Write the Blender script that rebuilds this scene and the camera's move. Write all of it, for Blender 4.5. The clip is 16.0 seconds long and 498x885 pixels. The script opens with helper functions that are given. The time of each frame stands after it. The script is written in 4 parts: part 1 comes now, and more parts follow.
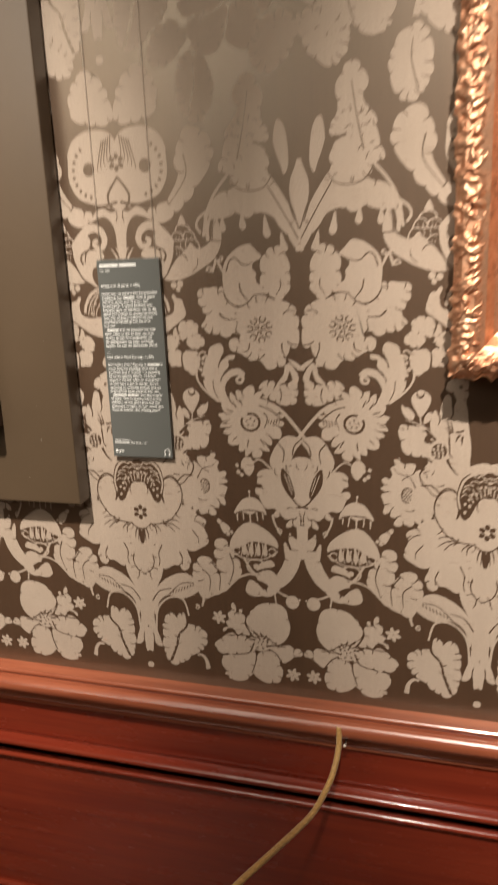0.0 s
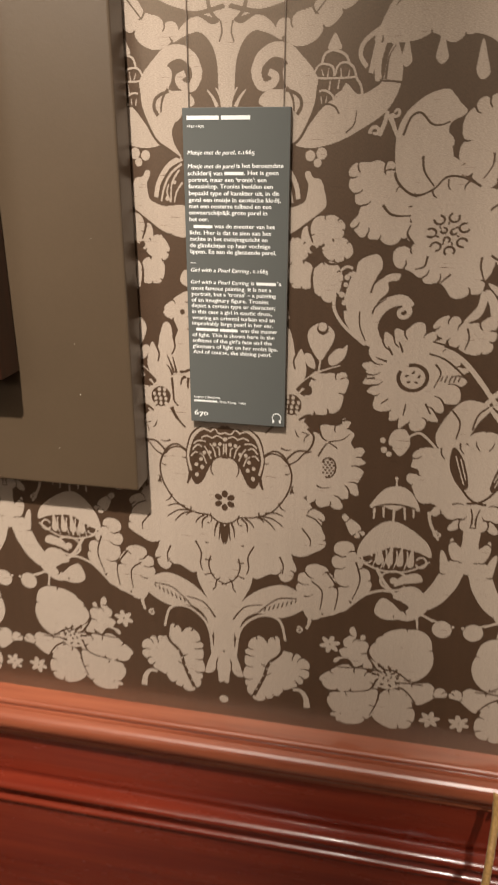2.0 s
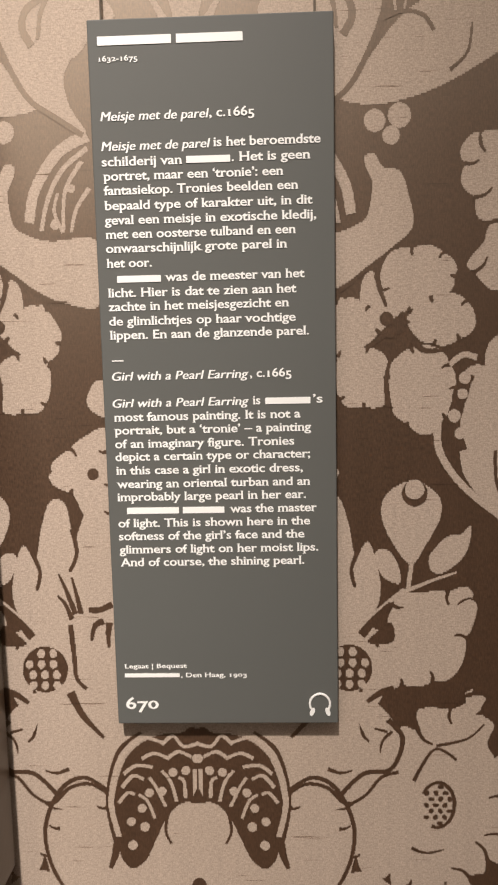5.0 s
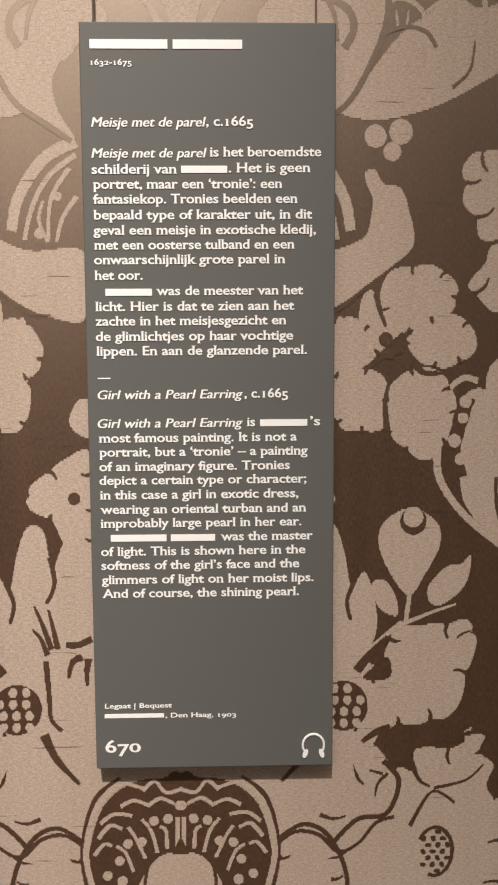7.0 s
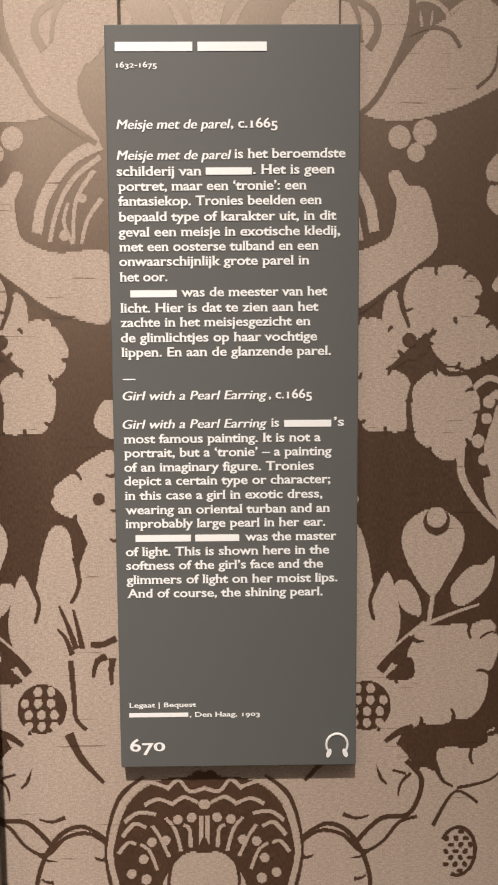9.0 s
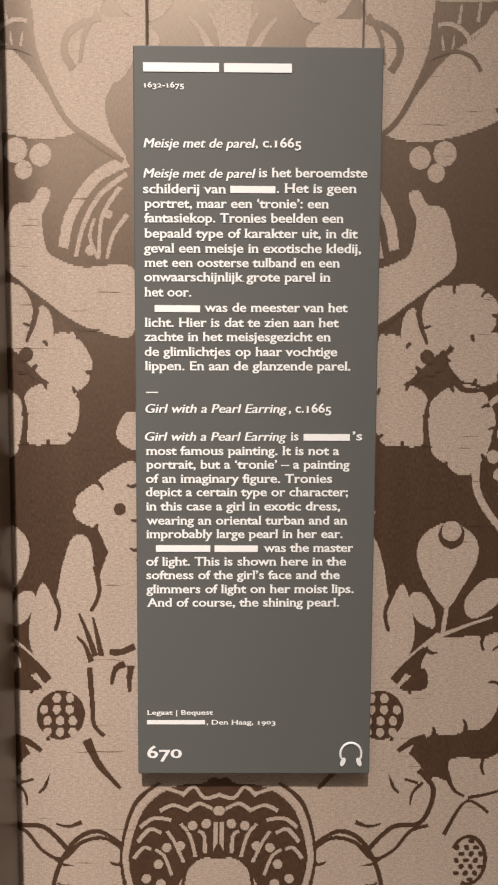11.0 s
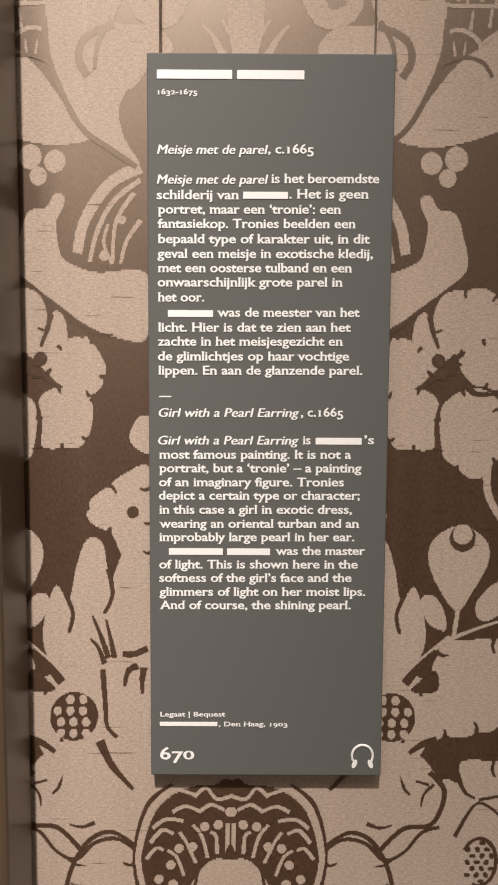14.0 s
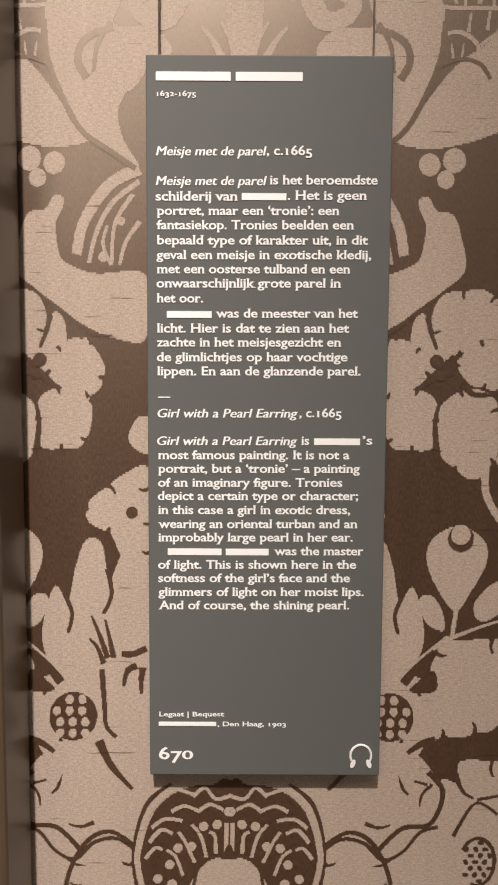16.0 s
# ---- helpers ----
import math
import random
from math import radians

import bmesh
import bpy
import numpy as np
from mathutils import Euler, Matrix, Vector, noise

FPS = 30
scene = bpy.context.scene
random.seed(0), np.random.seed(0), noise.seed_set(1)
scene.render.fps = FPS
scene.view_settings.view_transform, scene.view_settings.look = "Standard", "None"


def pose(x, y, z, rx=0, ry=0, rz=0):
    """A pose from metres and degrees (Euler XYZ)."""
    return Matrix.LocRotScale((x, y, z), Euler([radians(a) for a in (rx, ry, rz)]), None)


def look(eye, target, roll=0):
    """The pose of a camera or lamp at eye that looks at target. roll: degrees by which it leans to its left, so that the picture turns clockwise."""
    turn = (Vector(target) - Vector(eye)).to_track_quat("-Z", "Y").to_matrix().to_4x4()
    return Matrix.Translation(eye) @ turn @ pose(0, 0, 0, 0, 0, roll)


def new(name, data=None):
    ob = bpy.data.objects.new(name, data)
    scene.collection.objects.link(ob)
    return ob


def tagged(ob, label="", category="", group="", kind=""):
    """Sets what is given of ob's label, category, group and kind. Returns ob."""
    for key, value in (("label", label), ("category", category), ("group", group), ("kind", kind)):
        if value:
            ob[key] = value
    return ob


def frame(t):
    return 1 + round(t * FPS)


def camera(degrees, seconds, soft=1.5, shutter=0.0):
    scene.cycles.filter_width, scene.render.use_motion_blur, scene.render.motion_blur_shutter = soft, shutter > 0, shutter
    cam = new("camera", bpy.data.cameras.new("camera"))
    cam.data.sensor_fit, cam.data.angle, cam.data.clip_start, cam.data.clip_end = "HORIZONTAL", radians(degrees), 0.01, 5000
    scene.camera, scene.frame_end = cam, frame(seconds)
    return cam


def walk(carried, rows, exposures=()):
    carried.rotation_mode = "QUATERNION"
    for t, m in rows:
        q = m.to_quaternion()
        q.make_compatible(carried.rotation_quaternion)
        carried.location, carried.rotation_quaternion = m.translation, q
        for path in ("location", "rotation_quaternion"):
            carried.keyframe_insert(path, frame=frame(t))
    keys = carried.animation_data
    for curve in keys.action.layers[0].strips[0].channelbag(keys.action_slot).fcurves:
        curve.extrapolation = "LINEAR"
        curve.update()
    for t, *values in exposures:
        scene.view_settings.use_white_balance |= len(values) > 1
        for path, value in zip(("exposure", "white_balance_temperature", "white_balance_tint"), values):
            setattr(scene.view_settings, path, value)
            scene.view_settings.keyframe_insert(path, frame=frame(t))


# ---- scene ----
import collections

cam = camera(38.1, 16.0, soft=2.0, shutter=0.5)
PATH = [
    (0, (0.601, -1.164, 1.676), (0.049, 0.692, 1.174), -2.5),
    (0.5, (0.451, -1.08, 1.626), (0.007, 0.758, 0.975), -1.5),
    (1, (0.369, -0.988, 1.598), (-0.082, 0.826, 0.887), -1.5),
    (1.5, (0.292, -0.868, 1.607), (-0.158, 0.928, 0.849), -1.7),
    (2, (0.232, -0.811, 1.634), (-0.134, 1.01, 0.891), 0.1),
    (2.5, (0.145, -0.724, 1.636), (-0.052, 1.139, 0.935), 0.6),
    (3, (0.132, -0.704, 1.641), (0.015, 1.198, 1.033), 0.3),
    (3.5, (0.115, -0.543, 1.554), (0.05, 1.409, 1.121), -0.4),
    (4, (0.085, -0.426, 1.511), (0.069, 1.552, 1.216), -1.1),
    (4.5, (0.076, -0.395, 1.512), (0.061, 1.591, 1.274), -1.1),
    (4.7, (0.085, -0.379, 1.519), (0.004, 1.605, 1.274), -1.3),
    (6.8, (0.062, -0.344, 1.528), (0.121, 1.643, 1.307), -0.1),
    (7, (0.067, -0.348, 1.519), (0.107, 1.644, 1.346), -0.3),
    (7.5, (0.064, -0.35, 1.518), (0.101, 1.642, 1.345), -0.4),
    (8, (0.062, -0.351, 1.521), (0.087, 1.641, 1.342), -0.4),
    (8.5, (0.061, -0.35, 1.52), (0.088, 1.642, 1.345), -0.4),
    (9, (0.059, -0.349, 1.52), (0.079, 1.643, 1.344), -0.4),
    (11.3, (0.048, -0.355, 1.528), (0.062, 1.639, 1.362), 0.5),
    (11.5, (0.047, -0.354, 1.53), (0.053, 1.639, 1.365), 0.5),
    (12, (0.046, -0.355, 1.528), (0.048, 1.638, 1.365), 0.5),
    (12.5, (0.047, -0.354, 1.528), (0.053, 1.639, 1.364), 0.4),
    (13, (0.046, -0.354, 1.526), (0.046, 1.639, 1.363), 0.3),
    (13.5, (0.047, -0.356, 1.527), (0.044, 1.637, 1.359), 0.3),
    (14, (0.046, -0.357, 1.527), (0.051, 1.636, 1.361), 0.3),
    (14.5, (0.046, -0.358, 1.526), (0.049, 1.635, 1.36), 0.3),
    (15, (0.044, -0.358, 1.527), (0.045, 1.635, 1.359), 0.3),
    (15.5, (0.047, -0.358, 1.525), (0.045, 1.636, 1.365), 0.3),
    (16, (0.047, -0.358, 1.527), (0.05, 1.635, 1.363), 0.3),
]
walk(cam, [(t, look(eye, target, roll)) for t, eye, target, roll in PATH],
     exposures=[(0, -0.1, 6750, 10), (2.0, -0.1, 6650, 10), (3.0, -0.12, 6550, 12), (3.5, -0.02, 6480, 12), (4.2, -0.1, 6450, 13), (7.0, -0.33, 6420, 15), (11.0, -0.32, 6400, 16), (16, -0.32, 6400, 16)])

# ---- world and lamps: a windowless gallery under warm track spotlights, plus two added area lamps ----
world = bpy.data.worlds.new("world")
scene.world = world
world.use_nodes = True
world.node_tree.nodes["Background"].inputs[0].default_value = (1.0, 0.78, 0.58, 1)
world.node_tree.nodes["Background"].inputs[1].default_value = 0.02


def spotlight(eye, target, watts, size, cone, blend, colour=(1.0, 0.895, 0.80)):
    data = bpy.data.lights.new("track_spotlight", "SPOT")
    data.energy, data.shadow_soft_size, data.spot_size, data.spot_blend = watts, size, radians(cone), blend
    data.color = colour
    ob = new("track_spotlight", data)
    ob.matrix_world = look(eye, target)
    return ob


LAMP_LEFT, LAMP_RIGHT = (-0.14, -1.85, 3.8), (0.85, -2.2, 3.8)
spotlight(LAMP_LEFT, (-0.44, 0, 1.46), 830, 0.035, 30.5, 1.0)
spotlight(LAMP_RIGHT, (1.02, 0, 1.48), 900, 0.035, 32, 1.0)


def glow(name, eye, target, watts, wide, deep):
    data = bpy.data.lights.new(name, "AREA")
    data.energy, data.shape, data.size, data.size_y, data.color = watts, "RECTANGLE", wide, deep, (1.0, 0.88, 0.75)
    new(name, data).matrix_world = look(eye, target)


# Added, unseen area lamps: one for soft fill, one for the silk's sheen.
glow("added_fill_glow", (0.3, -2.0, 3.9), (0.3, -1.7, 1.0), 45, 3.0, 1.4)
glow("added_sheen_glow", (-1.55, -3.6, 3.1), (-0.2, 0, 1.9), 30, 1.9, 1.0)

# ---- helpers ----


def mesh_of(bm, name):
    me = bpy.data.meshes.new(name)
    bm.to_mesh(me)
    bm.free()
    return me


def part(name, bm, material, parent=None, label="", smooth=False):
    me = bm if isinstance(bm, bpy.types.Mesh) else mesh_of(bm, name)
    if not me.materials:
        me.materials.append(material)
    if smooth:
        for p in me.polygons:
            p.use_smooth = True
    ob = new(name, me)
    if parent:
        ob.parent = parent
    return tagged(ob, label)


def box(x0, x1, y0, y1, z0, z1, bevel=0.0, segments=2):
    bm = bmesh.new()
    bmesh.ops.create_cube(bm, size=1)
    for v in bm.verts:
        v.co = Vector((x0 + (v.co.x + 0.5) * (x1 - x0), y0 + (v.co.y + 0.5) * (y1 - y0), z0 + (v.co.z + 0.5) * (z1 - z0)))
    if bevel:
        bmesh.ops.bevel(bm, geom=bm.edges[:], offset=bevel, segments=segments, affect="EDGES", profile=0.5)
    return bm


def extrude_profile(points, x0, x1, along="x"):
    """A moulding: a section of (depth into the room, height) swept along x."""
    bm = bmesh.new()
    ends = [[bm.verts.new((x, -d, z)) for d, z in points] for x in (x0, x1)]
    n = len(points)
    for i in range(n):
        j = (i + 1) % n
        bm.faces.new((ends[0][i], ends[0][j], ends[1][j], ends[1][i]))
    bm.faces.new(ends[0][::-1])
    bm.faces.new(ends[1])
    bmesh.ops.recalc_face_normals(bm, faces=bm.faces[:])
    return bm


def arc(cy, cz, r, a0, a1, n=8, squash=1.0):
    return [(cy + r * math.cos(radians(a0 + (a1 - a0) * i / n)), cz + squash * r * math.sin(radians(a0 + (a1 - a0) * i / n))) for i in range(n + 1)]


def tube(points, radius, sides=10):
    """A round tube along a smooth run of points."""
    bm = bmesh.new()
    rings = []
    for i, p in enumerate(points):
        a, b = Vector(points[max(i - 1, 0)]), Vector(points[min(i + 1, len(points) - 1)])
        d = (b - a).normalized()
        side = d.cross(Vector((0, 1, 0.01))).normalized()
        up = side.cross(d)
        r = radius(i / (len(points) - 1)) if callable(radius) else radius
        rings.append([bm.verts.new(Vector(p) + r * (math.cos(k * math.tau / sides) * side + math.sin(k * math.tau / sides) * up)) for k in range(sides)])
    for r0, r1 in zip(rings, rings[1:]):
        for k in range(sides):
            bm.faces.new((r0[k], r0[(k + 1) % sides], r1[(k + 1) % sides], r1[k]))
    bm.faces.new(rings[0][::-1])
    bm.faces.new(rings[-1])
    bmesh.ops.recalc_face_normals(bm, faces=bm.faces[:])
    return bm


# ---- materials ----


def material(name, colour, rough=0.5, metal=0.0, spec=0.5):
    m = bpy.data.materials.new(name)
    m.use_nodes = True
    b = m.node_tree.nodes["Principled BSDF"]
    b.inputs["Base Color"].default_value = (*colour, 1)
    b.inputs["Roughness"].default_value = rough
    b.inputs["Metallic"].default_value = metal
    b.inputs["Specular IOR Level"].default_value = spec
    return m, m.node_tree.nodes, m.node_tree.links, b


def coords(nodes, links, scale):
    tc = nodes.new("ShaderNodeTexCoord")
    mp = nodes.new("ShaderNodeMapping")
    mp.inputs["Scale"].default_value = scale
    links.new(tc.outputs["Object"], mp.inputs["Vector"])
    return mp.outputs["Vector"]


def noise_node(nodes, links, vector, scale, detail=4.0, rough=0.6):
    n = nodes.new("ShaderNodeTexNoise")
    n.inputs["Scale"].default_value, n.inputs["Detail"].default_value, n.inputs["Roughness"].default_value = scale, detail, rough
    links.new(vector, n.inputs["Vector"])
    return n.outputs["Fac"]


def ramp(nodes, links, fac, stops):
    r = nodes.new("ShaderNodeValToRGB")
    r.color_ramp.elements[0].position, r.color_ramp.elements[0].color = stops[0][0], (*stops[0][1], 1)
    r.color_ramp.elements[1].position, r.color_ramp.elements[1].color = stops[-1][0], (*stops[-1][1], 1)
    for pos, col in stops[1:-1]:
        r.color_ramp.elements.new(pos).color = (*col, 1)
    links.new(fac, r.inputs["Fac"])
    return r.outputs["Color"]


def multiply(nodes, links, a, b, factor=1.0):
    m = nodes.new("ShaderNodeMix")
    m.data_type, m.blend_type = "RGBA", "MULTIPLY"
    m.inputs["Factor"].default_value = factor
    links.new(a, m.inputs["A"])
    links.new(b, m.inputs["B"])
    return m.outputs["Result"]


def bump(nodes, links, b, height, strength, distance):
    n = nodes.new("ShaderNodeBump")
    n.inputs["Strength"].default_value, n.inputs["Distance"].default_value = strength, distance
    links.new(height, n.inputs["Height"])
    links.new(n.outputs["Normal"], b.inputs["Normal"])


def silk(name, colour, rough, spec, up, across, run, streak, coat, ior=1.5):
    """Woven silk: upright warp and level weft threads under a millimetre, dark slubs, and broad uneven fading."""
    m, nodes, links, b = material(name, colour, rough, 0, spec)
    warp = noise_node(nodes, links, coords(nodes, links, (1500, 1, run)), 1.0, 2)
    weft = noise_node(nodes, links, coords(nodes, links, (420, 1, 1500)), 1.0, 2)
    slub = noise_node(nodes, links, coords(nodes, links, (26, 1, 620)), 1.0, 3)
    broad = noise_node(nodes, links, coords(nodes, links, (5, 5, 5)), 1.0, 3)
    band = noise_node(nodes, links, coords(nodes, links, (120, 1, 3)), 1.0, 2)
    c1 = ramp(nodes, links, warp, [(0.3, tuple(c * (1 - up) for c in colour)), (0.7, tuple(min(1, c * (1 + up)) for c in colour))])
    c2 = ramp(nodes, links, weft, [(0.3, (1 - across,) * 3), (0.7, (1, 1, 1))])
    c3 = ramp(nodes, links, slub, [(0.30, (0.40, 0.34, 0.30)), (0.335, (1, 1, 1))])
    c4 = ramp(nodes, links, broad, [(0.3, (0.90, 0.89, 0.87)), (0.7, (1, 1, 1))])
    c5 = ramp(nodes, links, band, [(0.3, (1 - streak,) * 3), (0.7, (1, 1, 1))])
    c = multiply(nodes, links, multiply(nodes, links, c1, c2), c3)
    links.new(multiply(nodes, links, multiply(nodes, links, c, c4), c5), b.inputs["Base Color"])
    b.inputs["Coat Weight"].default_value, b.inputs["Coat Roughness"].default_value = coat, 0.42
    b.inputs["Specular Tint"].default_value = (1.0, 0.87, 0.70, 1)
    b.inputs["IOR"].default_value = ior
    bump(nodes, links, b, weft, 0.03, 0.0003)
    return m


silk_ground = silk("brown_silk_ground", (0.100, 0.057, 0.034), 0.37, 1.0, 0.50, 0.32, 420, 0.16, 0.0, 1.8)
silk_motif = silk("beige_silk_motif", (0.545, 0.452, 0.368), 0.5, 0.2, 0.18, 0.28, 900, 0.04, 0.0)


def wood(name, dark, light, rough, coat, along=(3, 60, 60), scale=1.0):
    m, nodes, links, b = material(name, light, rough, 0, 0.5)
    v = coords(nodes, links, along)
    grain = noise_node(nodes, links, v, scale, 6, 0.65)
    streak = noise_node(nodes, links, coords(nodes, links, (1.2, 9, 9)), 1.0, 3)
    c1 = ramp(nodes, links, grain, [(0.3, dark), (0.68, light)])
    c2 = ramp(nodes, links, streak, [(0.3, (0.82, 0.78, 0.76)), (0.7, (1, 1, 1))])
    links.new(multiply(nodes, links, c1, c2), b.inputs["Base Color"])
    b.inputs["Coat Weight"].default_value, b.inputs["Coat Roughness"].default_value = coat, 0.15
    wear = noise_node(nodes, links, coords(nodes, links, (8, 30, 30)), 1.0, 4)
    rr = nodes.new("ShaderNodeMapRange")
    rr.inputs["To Min"].default_value, rr.inputs["To Max"].default_value = rough - 0.06, rough + 0.1
    links.new(wear, rr.inputs["Value"])
    links.new(rr.outputs["Result"], b.inputs["Roughness"])
    bump(nodes, links, b, grain, 0.08, 0.001)
    return m


mahogany = wood("polished_mahogany", (0.165, 0.020, 0.010), (0.255, 0.037, 0.016), 0.24, 0.8)
rail_wood = wood("paler_mahogany_rail", (0.24, 0.060, 0.029), (0.40, 0.125, 0.062), 0.28, 0.5)
frame_wood = wood("dark_frame_wood", (0.025, 0.009, 0.005), (0.07, 0.022, 0.011), 0.35, 0.3, (40, 40, 4))
floor_wood = wood("oak_floor", (0.07, 0.034, 0.015), (0.16, 0.085, 0.042), 0.4, 0.2)


def painted(name, colour, rough, speck=0.06, fine=260, relief=0.12):
    m, nodes, links, b = material(name, colour, rough)
    fine_n = noise_node(nodes, links, coords(nodes, links, (1, 1, 1)), fine, 3)
    broad = noise_node(nodes, links, coords(nodes, links, (1, 1, 1)), 6, 4)
    c1 = ramp(nodes, links, broad, [(0.3, tuple(c * (1 - speck) for c in colour)), (0.7, tuple(c * (1 + speck) for c in colour))])
    c2 = ramp(nodes, links, fine_n, [(0.3, (1 - speck,) * 3), (0.7, (1, 1, 1))])
    links.new(multiply(nodes, links, c1, c2), b.inputs["Base Color"])
    bump(nodes, links, b, fine_n, relief, 0.0006)
    return m


olive_paint = painted("olive_board_paint", (0.090, 0.062, 0.037), 0.36)
olive_paint.node_tree.nodes["Principled BSDF"].inputs["Specular IOR Level"].default_value = 0.9
label_grey = painted("grey_label_laminate", (0.114, 0.121, 0.113), 0.6, 0.02, 900, 0.02)
label_edge = painted("label_edge", (0.03, 0.03, 0.028), 0.6)
plaster = painted("warm_wall_paint", (0.34, 0.27, 0.20), 0.8)
ceiling_paint = painted("ceiling_paint", (0.62, 0.58, 0.50), 0.9)
label_grey.node_tree.nodes["Principled BSDF"].inputs["Specular IOR Level"].default_value = 0.3
ink, _, _, _ = material("white_print", (0.90, 0.925, 0.90), 0.6)
# Pale and non-metallic: the wires' bright reflections are put into the colour.
steel, _, _, _ = material("pale_glint_steel", (0.85, 0.76, 0.66), 0.35, 0.0)


def gilding():
    m, nodes, links, b = material("worn_copper_gilding", (0.62, 0.27, 0.12), 0.34, 1.0)
    n1 = noise_node(nodes, links, coords(nodes, links, (1, 1, 1)), 38, 6, 0.7)
    n2 = noise_node(nodes, links, coords(nodes, links, (1, 1, 1)), 210, 4)
    links.new(ramp(nodes, links, n1, [(0.32, (0.42, 0.19, 0.105)), (0.5, (0.80, 0.45, 0.28)), (0.72, (0.93, 0.64, 0.44))]), b.inputs["Base Color"])
    r = ramp(nodes, links, n1, [(0.3, (0.66,) * 3), (0.7, (0.38,) * 3)])
    links.new(r, b.inputs["Roughness"])
    bump(nodes, links, b, n2, 0.35, 0.002)
    return m


gilt = gilding()


def rope_material():
    m, nodes, links, b = material("gold_silk_cord", (0.42, 0.25, 0.08), 0.5, 0, 0.5)
    n = noise_node(nodes, links, coords(nodes, links, (300, 300, 300)), 1.0, 3)
    links.new(ramp(nodes, links, n, [(0.3, (0.30, 0.16, 0.045)), (0.7, (0.55, 0.34, 0.12))]), b.inputs["Base Color"])
    b.inputs["Sheen Weight"].default_value = 0.3
    return m


cord_silk = rope_material()

# ---- the room ----
X0, X1, BACK, TOP = -2.6, 3.2, -6.6, 3.95
RAIL = 0.869
wall = part("wall_north", box(X0, X1, 0, 0.2, 0, TOP), silk_ground)
tagged(wall, "wall hung with brown and beige damask silk", "wall", kind="structure")
for nm, b in (("wall_west", box(X0 - 0.2, X0, BACK, 0.2, 0, TOP)), ("wall_east", box(X1, X1 + 0.2, BACK, 0.2, 0, TOP)), ("wall_south", box(X0 - 0.2, X1 + 0.2, BACK - 0.2, BACK, 0, TOP))):
    tagged(part(nm, b, plaster), "plain warm-painted gallery wall", "wall", kind="structure")
tagged(part("floor", box(X0 - 0.2, X1 + 0.2, BACK - 0.2, 0.2, -0.1, 0), floor_wood), "dark oak gallery floor", "floor", kind="structure")
tagged(part("ceiling", box(X0 - 0.2, X1 + 0.2, BACK - 0.2, 0.2, TOP, TOP + 0.15), ceiling_paint), "pale plain plaster ceiling", "ceiling", kind="structure")

# ---- dado rail and mahogany panelling ----
rail_section = ([(0, RAIL - 0.085), (0, RAIL), (0.026, RAIL - 0.001)] + arc(0.027, RAIL - 0.006, 0.0055, 80, -60, 6)
                + [(0.0285, RAIL - 0.0135), (0.031, RAIL - 0.0145)] + arc(0.034, RAIL - 0.0305, 0.0165, 85, -95, 12)
                + [(0.024, RAIL - 0.049), (0.022, RAIL - 0.055)] + arc(0.030, RAIL - 0.067, 0.012, 150, 215, 5) + [(0.017, RAIL - 0.080), (0.017, RAIL - 0.085)])
rail = part("dado_rail", extrude_profile(rail_section, X0, X1), rail_wood, smooth=False)
tagged(rail, "moulded red-brown mahogany dado rail, paler and duller than the panelling", "dado rail", kind="structure")

dado = part("wainscot", box(X0, X1, -0.008, -0.0005, 0.0, RAIL - 0.086), mahogany)
tagged(dado, "polished dark red mahogany wainscot panelling", "wainscot", kind="structure")


def panel_moulding(z, flip=1):
    """A bolection: a fat round bead, a deep hollow and a thin raised fillet."""
    s = [(0.008, z + 0.004 * flip)] + [(0.008 + d, z - flip * h) for d, h in
        ((0.010, -0.001), (0.018, 0.000), (0.025, 0.003), (0.028, 0.008), (0.026, 0.013), (0.018, 0.016), (0.003, 0.018), (-0.005, 0.024), (-0.006, 0.036), (-0.002, 0.044),
         (0.005, 0.047), (0.010, 0.049), (0.0125, 0.053), (0.011, 0.058), (0.004, 0.060))] + [(0.008, z - flip * 0.063)]
    return extrude_profile(s, X0, X1)


part("panel_moulding", panel_moulding(0.697), mahogany, dado, "polished mahogany bead moulding", smooth=True)
part("panel_moulding", panel_moulding(0.225, -1), mahogany, dado, "polished mahogany bead moulding", smooth=True)
part("skirting", extrude_profile([(0.008, 0), (0.03, 0), (0.03, 0.12), (0.026, 0.128), (0.02, 0.135), (0.008, 0.14)], X0, X1), mahogany, dado)

# ---- damask silk: woven motifs, mirrored about upright axes half a repeat apart ----
AXIS, HALF, SKEW, RISE = 0.0385, 0.3085, 0.015, 1.09
motifs = {}
current = []


def motif(name):
    global current
    current = motifs.setdefault(name, [])


def curve(points, closed, step=0.9):
    """A smooth run through control points, in millimetres."""
    pts = [Vector(p) for p in points]
    n = len(pts)
    out = []
    for i in range(n if closed else n - 1):
        if closed:
            a, b, c, d = pts[i - 1], pts[i], pts[(i + 1) % n], pts[(i + 2) % n]
        else:
            a, b, c, d = pts[max(i - 1, 0)], pts[i], pts[i + 1], pts[min(i + 2, n - 1)]
        m = max(2, int((c - b).length / step))
        for k in range(m):
            t = k / m
            out.append(0.5 * (2 * b + t * (c - a) + t * t * (2 * a - 5 * b + 4 * c - d) + t ** 3 * (3 * b - a - 3 * c + d)))
    if not closed:
        out.append(pts[-1])
    return out


